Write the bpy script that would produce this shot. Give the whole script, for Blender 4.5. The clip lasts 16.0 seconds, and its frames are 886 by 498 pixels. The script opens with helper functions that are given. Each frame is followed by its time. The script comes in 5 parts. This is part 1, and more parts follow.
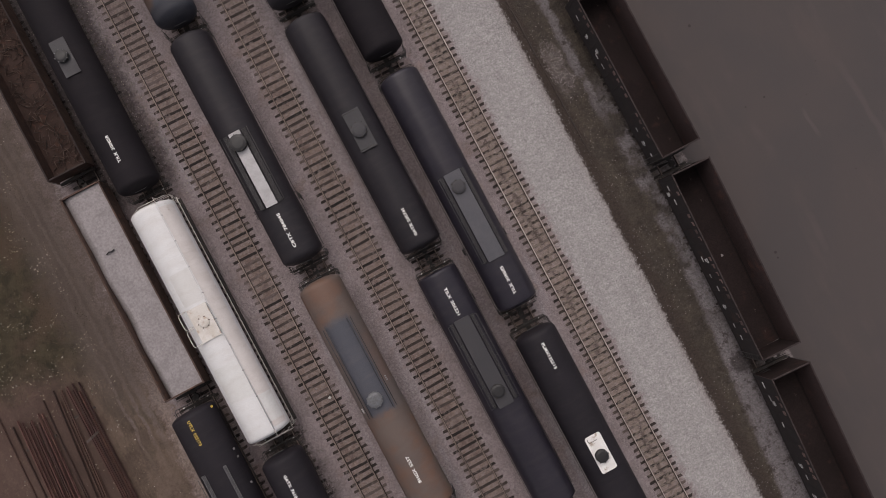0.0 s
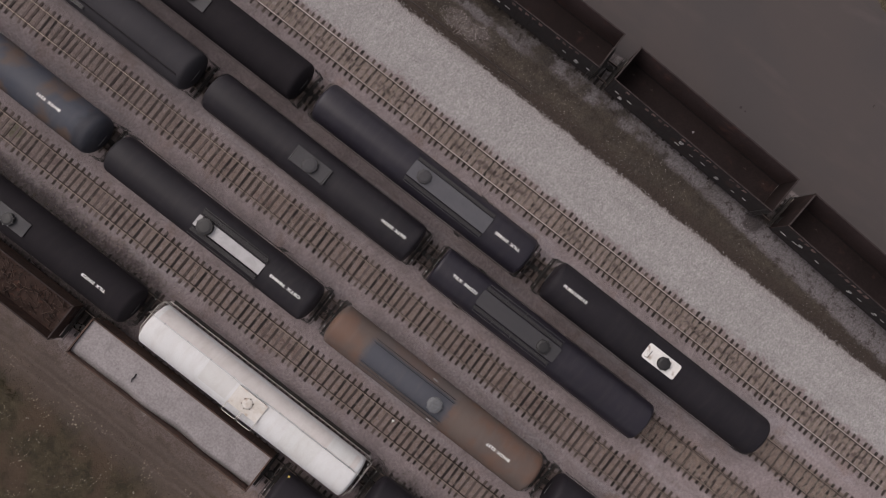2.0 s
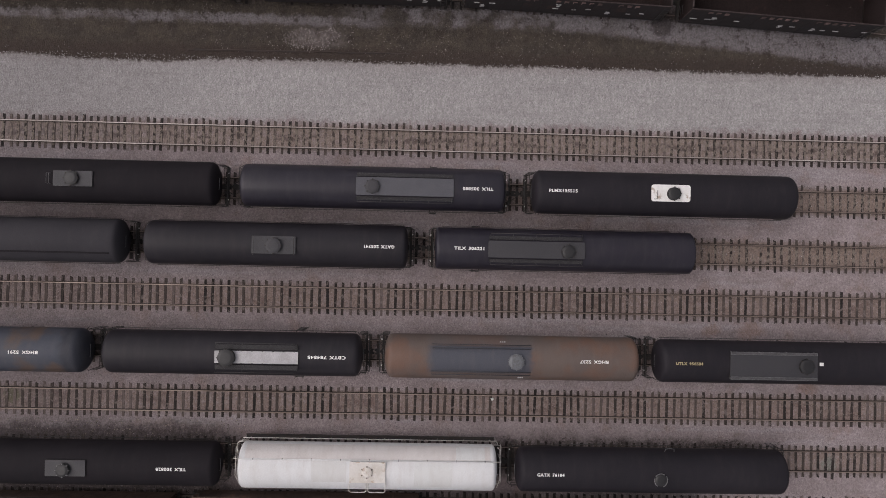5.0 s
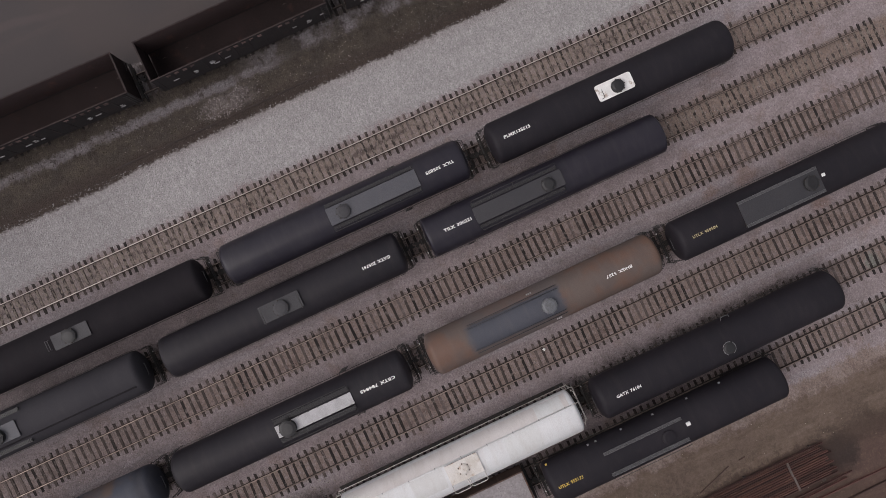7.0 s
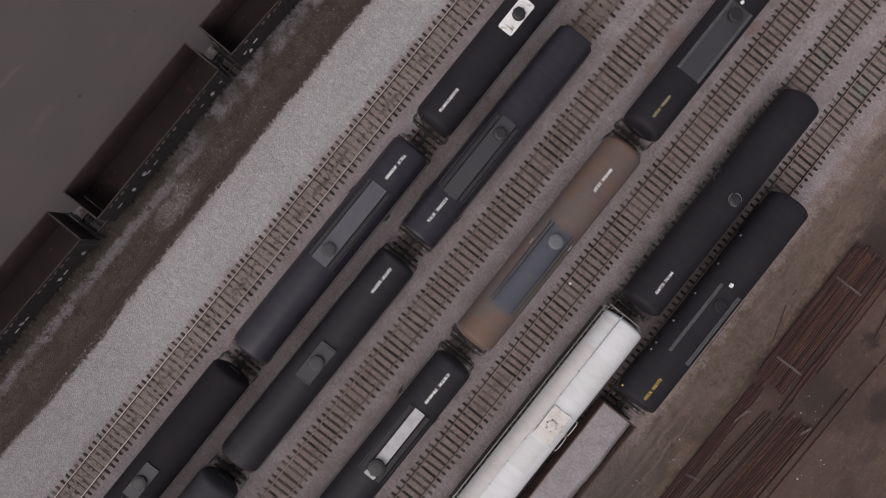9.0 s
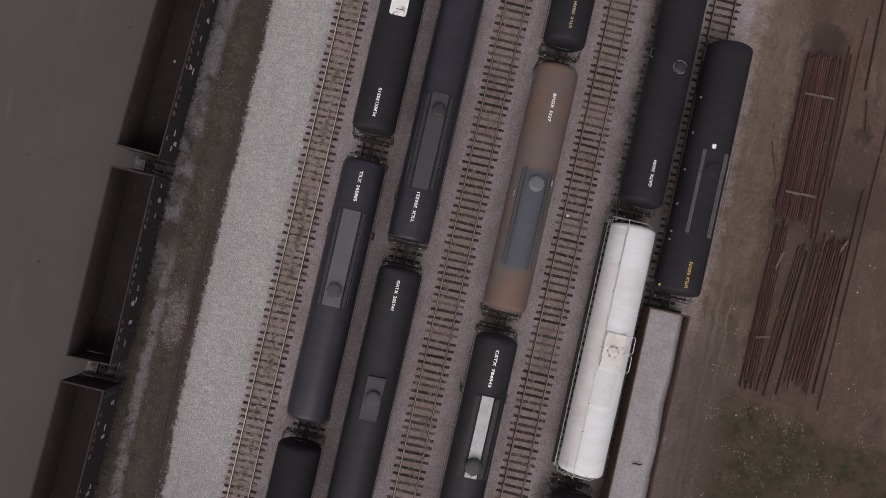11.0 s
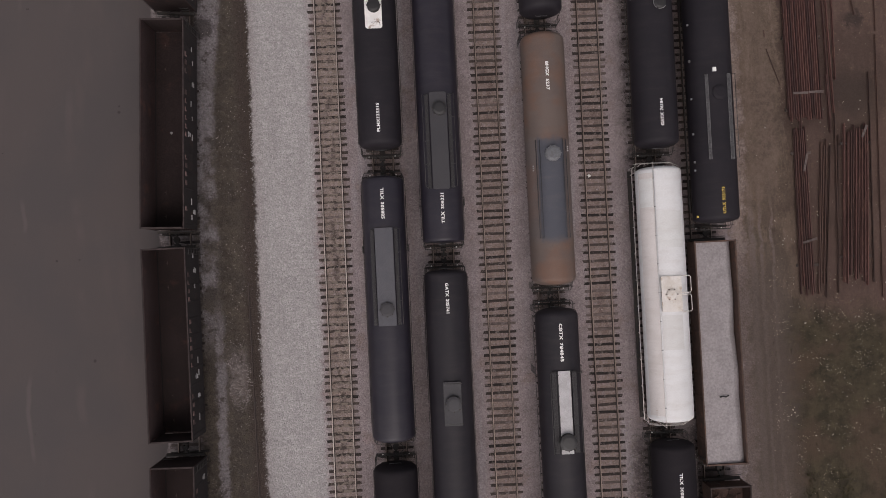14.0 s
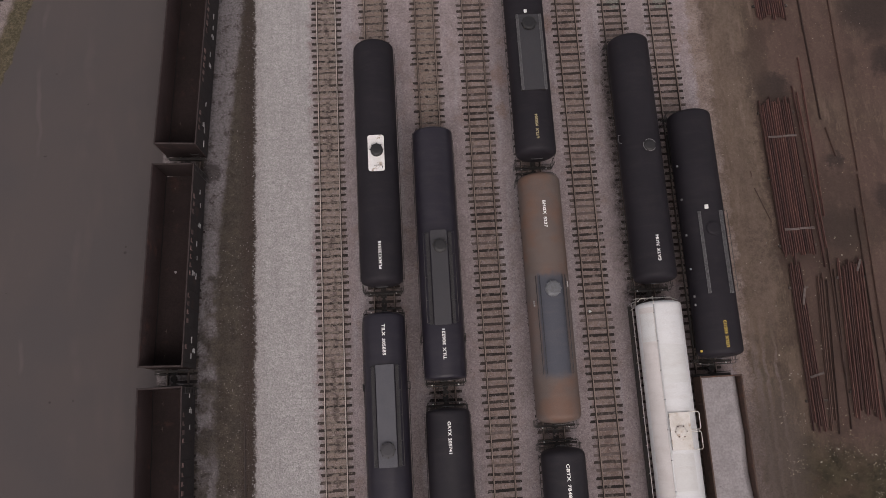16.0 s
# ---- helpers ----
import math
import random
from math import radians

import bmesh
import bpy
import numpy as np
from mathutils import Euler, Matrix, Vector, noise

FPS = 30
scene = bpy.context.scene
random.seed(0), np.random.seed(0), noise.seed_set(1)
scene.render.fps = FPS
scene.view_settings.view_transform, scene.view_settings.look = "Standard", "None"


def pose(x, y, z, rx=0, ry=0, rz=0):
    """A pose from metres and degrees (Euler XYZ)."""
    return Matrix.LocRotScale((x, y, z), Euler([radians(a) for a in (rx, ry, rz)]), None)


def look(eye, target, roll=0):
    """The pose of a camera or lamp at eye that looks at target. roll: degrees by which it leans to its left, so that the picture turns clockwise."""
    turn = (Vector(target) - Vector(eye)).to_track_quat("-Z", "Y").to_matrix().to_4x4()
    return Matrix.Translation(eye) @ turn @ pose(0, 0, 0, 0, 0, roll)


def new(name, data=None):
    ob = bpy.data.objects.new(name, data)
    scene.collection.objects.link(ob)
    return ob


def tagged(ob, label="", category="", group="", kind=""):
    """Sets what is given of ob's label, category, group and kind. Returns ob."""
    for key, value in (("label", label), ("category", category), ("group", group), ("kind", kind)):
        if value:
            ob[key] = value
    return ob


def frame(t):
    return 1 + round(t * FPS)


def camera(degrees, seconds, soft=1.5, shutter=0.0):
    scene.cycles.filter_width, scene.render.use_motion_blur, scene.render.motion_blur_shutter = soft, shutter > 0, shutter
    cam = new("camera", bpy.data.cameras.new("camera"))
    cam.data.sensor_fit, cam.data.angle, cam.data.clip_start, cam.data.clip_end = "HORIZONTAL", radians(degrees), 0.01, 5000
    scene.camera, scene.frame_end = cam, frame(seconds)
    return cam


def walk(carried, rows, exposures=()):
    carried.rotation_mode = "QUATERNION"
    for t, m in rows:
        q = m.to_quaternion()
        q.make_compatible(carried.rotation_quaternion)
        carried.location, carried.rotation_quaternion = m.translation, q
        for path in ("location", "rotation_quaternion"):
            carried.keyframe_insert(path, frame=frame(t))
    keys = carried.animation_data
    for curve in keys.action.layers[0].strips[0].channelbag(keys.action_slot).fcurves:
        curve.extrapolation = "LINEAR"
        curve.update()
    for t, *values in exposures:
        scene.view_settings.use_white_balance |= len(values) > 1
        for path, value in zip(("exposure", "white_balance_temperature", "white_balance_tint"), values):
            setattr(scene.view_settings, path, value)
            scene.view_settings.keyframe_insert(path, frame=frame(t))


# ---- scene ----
cam = camera(62.15, 16.0, 0.8)
EXPOSURES = [(0, 0.03, 6850, 17), (5.5, 0.03, 6600, 16), (8.5, 0.03, 6530, 15.5), (11.5, 0.03, 6600, 16), (16, 0.03, 6850, 18)]
PATH = [
    (0, 0.443, 0.900, 55.014, 1.728, -1.772, 151.975),
    (0.5, 0.358, 0.967, 55.084, 1.738, -1.628, 146.054),
    (1, 0.282, 1.020, 55.116, 1.710, -1.413, 140.077),
    (1.5, 0.208, 1.066, 55.119, 1.595, -1.264, 134.020),
    (2, 0.132, 1.101, 55.081, 1.465, -1.114, 127.944),
    (2.5, 0.095, 1.109, 55.067, 1.273, -1.043, 121.958),
    (3, 0.079, 1.073, 55.008, 1.102, -1.023, 116.127),
    (3.2, 0.125, 1.065, 55.010, 1.031, -1.043, 113.763),
    (5.3, -0.089, 0.498, 55.195, 0.290, -1.702, 87.385),
    (5.5, -0.069, 0.519, 55.212, 0.258, -1.746, 84.803),
    (6, -0.067, 0.502, 55.243, 0.218, -1.809, 78.313),
    (6.5, -0.037, 0.570, 55.274, 0.165, -1.830, 71.717),
    (7, 0.005, 0.673, 55.292, 0.079, -1.771, 65.226),
    (7.5, 0.079, 0.811, 55.353, 0.081, -1.705, 58.472),
    (8, 0.151, 0.889, 55.395, 0.064, -1.721, 51.768),
    (8.5, 0.184, 0.832, 55.355, 0.056, -1.852, 45.221),
    (9, 0.187, 0.699, 55.306, 0.157, -1.991, 38.717),
    (9.2, 0.243, 0.679, 55.280, 0.214, -2.040, 36.070),
    (11.3, 0.224, 0.116, 54.878, 0.859, -2.218, 10.404),
    (11.5, 0.059, 0.025, 54.866, 0.891, -2.210, 9.158),
    (12, -0.268, -0.020, 54.874, 0.784, -2.028, 5.555),
    (12.5, -0.755, -0.020, 54.943, 0.643, -1.896, 1.148),
    (13, -1.283, -0.018, 54.979, 0.518, -1.717, -2.465),
    (13.5, -1.739, -0.036, 54.963, 0.478, -1.431, -2.619),
    (14, -2.019, -0.100, 54.918, 1.257, -1.518, -2.755),
    (14.5, -2.191, -0.202, 54.897, 3.932, -1.592, -2.929),
    (15, -2.285, -0.364, 54.914, 6.836, -1.638, -3.129),
    (15.5, -2.304, -0.574, 54.920, 9.740, -1.623, -3.229),
    (16, -2.278, -0.827, 54.841, 12.660, -1.599, -3.226),
]
walk(cam, [(t, pose(*row)) for t, *row in PATH], EXPOSURES)

# ---- world and sun: a bright overcast sky ----
world = bpy.data.worlds.new("overcast_sky")
scene.world = world
world.use_nodes = True
wt = world.node_tree
sky = wt.nodes.new("ShaderNodeTexSky")
sky.sky_type, sky.sun_disc = "NISHITA", False
sky.sun_elevation, sky.sun_rotation = radians(50), radians(200)
sky.air_density, sky.dust_density = 1.0, 3.0
grey = wt.nodes.new("ShaderNodeHueSaturation")
grey.inputs["Saturation"].default_value = 0.22
wt.links.new(sky.outputs[0], grey.inputs["Color"])
wt.links.new(grey.outputs[0], wt.nodes["Background"].inputs["Color"])
wt.nodes["Background"].inputs["Strength"].default_value = 0.13

sun_data = bpy.data.lights.new("sun", "SUN")
sun_data.energy, sun_data.angle, sun_data.color = 0.9, radians(35), (1.0, 0.95, 0.9)
sun = new("sun", sun_data)
sun.matrix_world = look((10, -25, 42), (0, 0, 0))


# ---- materials ----
def rgba(c):
    return (c[0], c[1], c[2], 1.0)


class Net:
    """A small node builder for one material."""

    def __init__(self, name):
        self.mat = bpy.data.materials.new(name)
        self.mat.use_nodes = True
        self.t = self.mat.node_tree
        self.bsdf = self.t.nodes["Principled BSDF"]

    def link(self, a, b):
        self.t.links.new(a, b)

    def put(self, socket, value):
        if hasattr(value, "is_output"):
            self.link(value, socket)
        else:
            socket.default_value = value

    def coords(self, kind="Object"):
        return self.t.nodes.new("ShaderNodeTexCoord").outputs[kind]

    def noise(self, vec, scale, detail=4.0, rough=0.55, stretch=None, shift=0.0):
        if stretch or shift:
            m = self.t.nodes.new("ShaderNodeMapping")
            m.inputs["Scale"].default_value = stretch or (1, 1, 1)
            m.inputs["Location"].default_value = (shift, shift * 0.7, shift * 0.3)
            self.link(vec, m.inputs["Vector"])
            vec = m.outputs[0]
        n = self.t.nodes.new("ShaderNodeTexNoise")
        n.inputs["Scale"].default_value, n.inputs["Detail"].default_value = scale, detail
        n.inputs["Roughness"].default_value = rough
        self.link(vec, n.inputs["Vector"])
        return n.outputs["Fac"]

    def voronoi(self, vec, scale, out="Distance"):
        n = self.t.nodes.new("ShaderNodeTexVoronoi")
        n.inputs["Scale"].default_value = scale
        self.link(vec, n.inputs["Vector"])
        return n.outputs[out]

    def math(self, op, a, b=0.0, c=0.0):
        n = self.t.nodes.new("ShaderNodeMath")
        n.operation = op
        for s, v in zip(n.inputs, (a, b, c)):
            self.put(s, v)
        return n.outputs[0]

    def step(self, value, lo, hi, a=0.0, b=1.0):
        n = self.t.nodes.new("ShaderNodeMapRange")
        n.interpolation_type = "SMOOTHSTEP"
        for key, v in (("Value", value), ("From Min", lo), ("From Max", hi), ("To Min", a), ("To Max", b)):
            self.put(n.inputs[key], v)
        return n.outputs[0]

    def mix(self, fac, a, b, how="MIX"):
        n = self.t.nodes.new("ShaderNodeMix")
        n.data_type, n.blend_type = "RGBA", how
        self.put(n.inputs["Factor"], fac)
        for key, v in (("A", a), ("B", b)):
            s = [i for i in n.inputs if i.name == key and i.type == "RGBA"][0]
            self.put(s, rgba(v) if isinstance(v, tuple) else v)
        return [o for o in n.outputs if o.type == "RGBA"][0]

    def scaled(self, colour, factor):
        n = self.t.nodes.new("ShaderNodeVectorMath")
        n.operation = "SCALE"
        self.link(colour, n.inputs[0])
        self.put(n.inputs["Scale"], factor)
        return n.outputs[0]

    def bump(self, height, strength=0.4, distance=0.02):
        n = self.t.nodes.new("ShaderNodeBump")
        n.inputs["Strength"].default_value, n.inputs["Distance"].default_value = strength, distance
        self.link(height, n.inputs["Height"])
        self.link(n.outputs[0], self.bsdf.inputs["Normal"])

    def done(self, colour, rough, metal=0.0, spec=0.5):
        self.put(self.bsdf.inputs["Base Color"], colour)
        self.put(self.bsdf.inputs["Roughness"], rough)
        self.bsdf.inputs["Metallic"].default_value = metal
        self.bsdf.inputs["Specular IOR Level"].default_value = spec
        return self.mat


def surface(name, a, b, third=None, scale=1.5, fine=25.0, rough=0.7, metal=0.0, bump=0.25, depth=0.01,
            stretch=None, vary=0.0, island=0.0, spec=0.5, patchy=(0.4, 0.62), grain=0.25):
    """Two colours in large soft patches, a third in rarer stains, fine grain and relief."""
    n = Net(name)
    info = n.t.nodes.new("ShaderNodeObjectInfo")
    vec = n.t.nodes.new("ShaderNodeVectorMath")
    vec.operation = "ADD"
    n.link(n.coords(), vec.inputs[0])
    off = n.math("MULTIPLY", info.outputs["Random"], 37.0)
    n.link(off, vec.inputs[1])
    v = vec.outputs[0]
    big = n.noise(v, scale, 5.0, 0.6, stretch)
    small = n.noise(v, fine, 3.0, 0.6, stretch)
    col = n.mix(n.step(big, *patchy), a, b)
    if third:
        spots = n.noise(v, scale * 2.3, 6.0, 0.65, stretch, 9.0)
        col = n.mix(n.step(spots, 0.56, 0.68), col, third)
    col = n.scaled(col, n.step(small, 0.25, 0.75, 1 - grain, 1 + grain))
    if vary:
        col = n.scaled(col, n.step(info.outputs["Random"], 0.0, 1.0, 1 - vary, 1 + vary))
    if island:
        geo = n.t.nodes.new("ShaderNodeNewGeometry")
        col = n.scaled(col, n.step(geo.outputs["Random Per Island"], 0.0, 1.0, 1 - island, 1 + island))
    n.bump(small, bump, depth)
    return n.done(col, n.step(big, 0.3, 0.7, max(0.05, rough - 0.1), min(1.0, rough + 0.1)), metal, spec)


def tank_paint(name, a, b, dust=(0.16, 0.14, 0.13), dusting=0.25, rough=0.38, rust=None, rusting=(0.5, 0.6), spec=0.4, band=None, sides=None):
    """Gloss tank paint with dust lying on it, run-down streaks and, where given, rust."""
    n = Net(name)
    info = n.t.nodes.new("ShaderNodeObjectInfo")
    vec = n.t.nodes.new("ShaderNodeVectorMath")
    vec.operation = "ADD"
    n.link(n.coords(), vec.inputs[0])
    n.link(n.math("MULTIPLY", info.outputs["Random"], 53.0), vec.inputs[1])
    v = vec.outputs[0]
    big = n.noise(v, 0.35, 4.0, 0.5)
    streak = n.noise(v, 2.2, 4.0, 0.6, (0.25, 1.0, 0.25))
    fine = n.noise(v, 40.0, 3.0, 0.6)
    col = n.mix(n.step(big, 0.4, 0.6), a, b)
    if rust:
        col = n.mix(n.step(n.noise(v, 0.42, 4.0, 0.5, None, 4.0), *rusting), col, rust)
    if band:
        y0, y1, x0, x1, paint = band
        own = n.t.nodes.new("ShaderNodeSeparateXYZ")
        n.link(n.coords(), own.inputs[0])
        worn = n.math("MULTIPLY", n.math("SUBTRACT", n.noise(v, 1.3, 4.0, 0.6, None, 6.0), 0.5), 1.1)
        oy, ox = n.math("ADD", own.outputs[1], worn), n.math("ADD", own.outputs[0], n.math("MULTIPLY", worn, 0.12))
        span = n.math("MULTIPLY", n.step(oy, y0 - 0.5, y0 + 0.3), n.step(oy, y1 + 0.4, y1 - 0.3))
        col = n.mix(n.math("MULTIPLY", span, 0.45), col, sides)
        middle = n.math("MULTIPLY", n.step(ox, x0 - 0.05, x0 + 0.1), n.step(ox, x1 + 0.05, x1 - 0.1))
        col = n.mix(n.math("MULTIPLY", span, middle), col, paint)
    amount = n.math("MULTIPLY", n.step(streak, 0.42, 0.75), dusting)
    col = n.mix(amount, col, dust)
    col = n.scaled(col, n.step(fine, 0.3, 0.7, 0.88, 1.12))
    n.bump(n.noise(v, 0.6, 2.0, 0.5), 0.06, 0.02)
    return n.done(col, n.step(streak, 0.35, 0.7, rough - 0.02, rough + 0.05), 0.0, spec)


BLACK = tank_paint("black_tank_paint", (0.0138, 0.0118, 0.0155), (0.0162, 0.0138, 0.0178), dusting=0.04, rough=0.62, spec=0.22)
BLUE_BLACK = tank_paint("blue_black_tank_paint", (0.0175, 0.0152, 0.0225), (0.0205, 0.018, 0.026), dusting=0.06, rough=0.42, spec=0.35)
SOFT_BLACK = tank_paint("faded_black_tank_paint", (0.0142, 0.0121, 0.0158), (0.0172, 0.0147, 0.0188), dusting=0.05, rough=0.55, spec=0.28)
SLATE = tank_paint("slate_tank_paint", (0.0335, 0.0315, 0.0365), (0.0375, 0.0352, 0.0402), dusting=0.06, rough=0.68, spec=0.16)
BROWN = tank_paint("brown_tank_paint", (0.101, 0.076, 0.067), (0.114, 0.085, 0.073), dusting=0.15, rough=0.6,
                   rust=(0.132, 0.076, 0.055), rusting=(0.42, 0.66), band=(-5.75, 1.25, -0.93, 0.97, (0.061, 0.064, 0.08)), sides=(0.1, 0.09, 0.092))
DULL_BLACK = tank_paint("dull_black_tank_paint", (0.0122, 0.0102, 0.0126), (0.0144, 0.012, 0.0146), dusting=0.03, rough=0.7, spec=0.14)
BLUE_RUST = tank_paint("rusty_blue_tank_paint", (0.041, 0.046, 0.064), (0.052, 0.055, 0.069), dusting=0.12, rough=0.6,
                       rust=(0.085, 0.058, 0.047), rusting=(0.46, 0.62), band=(7.7, 13.0, -3.0, 3.0, (0.024, 0.026, 0.036)), sides=(0.04, 0.042, 0.05))
WHITE = tank_paint("dirty_white_tank_paint", (0.655, 0.658, 0.662), (0.618, 0.618, 0.62), dust=(0.42, 0.37, 0.33), dusting=0.22, rough=0.5)
WHITE_PATCH = tank_paint("greyer_white_repaint", (0.62, 0.625, 0.62), (0.59, 0.585, 0.575), dust=(0.4, 0.35, 0.31), dusting=0.2, rough=0.5)
OFF_WHITE = tank_paint("pinkish_off_white_paint", (0.62, 0.585, 0.57), (0.58, 0.545, 0.53), dust=(0.4, 0.34, 0.3), dusting=0.25, rough=0.5)
GREY_DECK = surface("grey_deck_steel", (0.062, 0.062, 0.073), (0.074, 0.073, 0.083), scale=1.2, fine=30, rough=0.6)
DARK_DECK = surface("dark_deck_steel", (0.03, 0.029, 0.033), (0.037, 0.035, 0.039), scale=1.2, fine=30, rough=0.6)
PALE_DECK = surface("pale_deck_paint", (0.42, 0.41, 0.42), (0.36, 0.35, 0.355), scale=1.4, fine=30, rough=0.6)
WHITE_DECK = surface("white_deck_paint", (0.78, 0.77, 0.75), (0.7, 0.68, 0.66), (0.4, 0.33, 0.27), scale=1.0, fine=30, rough=0.5, grain=0.08)
STAINED = surface("stained_cream_paint", (0.63, 0.6, 0.565), (0.55, 0.51, 0.46), (0.44, 0.36, 0.29), scale=0.9, fine=20, rough=0.6, grain=0.15)
HATCH_BLACK = surface("black_hatch_steel", (0.011, 0.0105, 0.0115), (0.016, 0.015, 0.016), scale=3, fine=40, rough=0.5)
HATCH_GREY = surface("grey_hatch_steel", (0.12, 0.125, 0.135), (0.1, 0.1, 0.105), scale=3, fine=40, rough=0.5)
STEEL_DARK = surface("grimy_black_steel", (0.018, 0.016, 0.015), (0.035, 0.028, 0.024), (0.06, 0.038, 0.026), scale=3, fine=40, rough=0.7, vary=0.2)
PIPE_DARK = surface("dark_handrail_paint", (0.03, 0.028, 0.028), (0.05, 0.045, 0.042), scale=4, fine=40, rough=0.6)
PIPE_LIGHT = surface("white_handrail_paint", (0.6, 0.57, 0.54), (0.45, 0.41, 0.37), scale=4, fine=40, rough=0.6)
GRATING = surface("galvanised_grating", (0.13, 0.13, 0.135), (0.09, 0.088, 0.088), scale=3, fine=40, rough=0.6)
WORN_EDGE = surface("worn_pale_steel_edge", (0.21, 0.205, 0.21), (0.14, 0.135, 0.14), scale=4, fine=40, rough=0.6)
GRATE_MID = surface("weathered_grating_steel", (0.085, 0.083, 0.087), (0.066, 0.064, 0.067), scale=3, fine=40, rough=0.65)
GRATE_DARK = surface("dark_grating_steel", (0.026, 0.024, 0.026), (0.034, 0.031, 0.033), scale=3, fine=40, rough=0.65)
LETTER_WHITE = surface("white_lettering_paint", (0.78, 0.78, 0.76), (0.7, 0.69, 0.67), scale=5, fine=60, rough=0.5, grain=0.08)
LETTER_CREAM = surface("faded_cream_lettering", (0.4, 0.34, 0.18), (0.3, 0.25, 0.14), scale=5, fine=60, rough=0.5, grain=0.1)
LETTER_YELLOW = surface("yellow_lettering_paint", (0.55, 0.38, 0.07), (0.42, 0.3, 0.06), scale=5, fine=60, rough=0.5, grain=0.1)
WHEEL_STEEL = surface("wheel_steel", (0.05, 0.038, 0.03), (0.08, 0.06, 0.05), scale=4, fine=40, rough=0.6, metal=0.3)
RUST_DARK = surface("dark_rusty_steel", (0.0135, 0.0105, 0.0115), (0.018, 0.013, 0.0135), (0.032, 0.018, 0.016), scale=0.35, fine=18, rough=0.85, vary=0.1)
# floor tone darkened, inner wall tone lightened, to even out light and shade inside
INSIDE_DIMMED = surface("dark_gondola_floor", (0.029, 0.0212, 0.0208), (0.025, 0.0188, 0.0184), (0.044, 0.0268, 0.0242), scale=0.3, fine=14, rough=0.9, spec=0.05)
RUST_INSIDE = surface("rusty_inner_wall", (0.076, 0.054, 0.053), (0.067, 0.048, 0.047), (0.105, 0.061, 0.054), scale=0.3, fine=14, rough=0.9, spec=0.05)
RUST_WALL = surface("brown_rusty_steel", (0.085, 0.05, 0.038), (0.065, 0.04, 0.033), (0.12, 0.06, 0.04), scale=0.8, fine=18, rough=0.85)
RIM_STEEL = surface("worn_rim_steel", (0.046, 0.035, 0.034), (0.034, 0.026, 0.0255), scale=2, fine=25, rough=0.85, spec=0.2)
FADED_MARK = surface("faded_pink_marking", (0.15, 0.098, 0.092), (0.1, 0.066, 0.062), scale=5, fine=30, rough=0.8, vary=0.4)
PALE_MARK = surface("pale_marking", (0.36, 0.35, 0.35), (0.26, 0.25, 0.25), scale=5, fine=30, rough=0.8, vary=0.3)
RAIL_RUST = surface("rusty_rail_steel", (0.078, 0.034, 0.028), (0.055, 0.025, 0.021), (0.125, 0.063, 0.047), scale=1.2, fine=20, rough=0.85, vary=0.35, stretch=(1, 0.2, 1))
RAIL_OLD = surface("old_brown_rail_steel", (0.055, 0.03, 0.024), (0.068, 0.038, 0.029), (0.095, 0.054, 0.04), scale=1.2, fine=20, rough=0.9, vary=0.3)
RAIL_BROWN = surface("rust_brown_rail_head", (0.255, 0.2, 0.17), (0.16, 0.12, 0.102), scale=0.5, fine=20, rough=0.42, metal=0.3, stretch=(1, 0.15, 1))
RAIL_SIDE = surface("track_rail_steel", (0.036, 0.025, 0.022), (0.05, 0.035, 0.03), scale=1.0, fine=20, rough=0.75)
RAIL_TOP = surface("worn_rail_head", (0.46, 0.405, 0.375), (0.34, 0.29, 0.265), scale=0.6, fine=20, rough=0.5, metal=0.15, stretch=(1, 0.15, 1))
PLANK = surface("weathered_plank", (0.108, 0.085, 0.078), (0.075, 0.058, 0.053), scale=2, fine=20, rough=0.9, stretch=(0.3, 3, 1), vary=0.15)
STONE = surface("ballast_stone", (0.24, 0.21, 0.205), (0.19, 0.165, 0.16), scale=0.6, fine=12, rough=0.9, island=0.45, bump=0.1)
LOAD_STONE = surface("load_stone", (0.285, 0.262, 0.265), (0.25, 0.23, 0.233), scale=0.9, fine=6, rough=0.95, island=0.12, bump=0.2, grain=0.16, spec=0.1)
PALE_STONE = surface("pale_gravel_stone", (0.31, 0.298, 0.298), (0.275, 0.263, 0.263), scale=0.6, fine=12, rough=0.9, island=0.13, bump=0.1, grain=0.12)
LITTER = surface("pale_litter", (0.27, 0.235, 0.19), (0.16, 0.135, 0.1), scale=0.6, fine=12, rough=0.9, island=0.6, bump=0.1)
PALE_LITTER = surface("bleached_litter", (0.33, 0.3, 0.255), (0.22, 0.19, 0.15), scale=0.6, fine=12, rough=0.9, island=0.5, bump=0.1)
DARK_WEED = surface("dark_dry_weeds", (0.02, 0.016, 0.013), (0.032, 0.025, 0.019), scale=0.6, fine=8, rough=0.9, island=0.5, bump=0.1)
GRASS = surface("dull_grass", (0.056, 0.045, 0.027), (0.066, 0.052, 0.032), scale=0.4, fine=8, rough=0.9, island=0.3, bump=0.1)
MOSS = surface("yellow_green_weeds", (0.07, 0.064, 0.03), (0.06, 0.052, 0.027), scale=0.6, fine=8, rough=0.9, island=0.4, bump=0.1)
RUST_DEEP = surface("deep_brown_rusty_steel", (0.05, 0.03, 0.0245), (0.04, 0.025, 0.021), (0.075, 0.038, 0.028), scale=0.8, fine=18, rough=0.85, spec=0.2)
SCRAP = surface("scrap_wood_and_bars", (0.068, 0.044, 0.035), (0.042, 0.027, 0.022), scale=2, fine=20, rough=0.9, island=0.6)


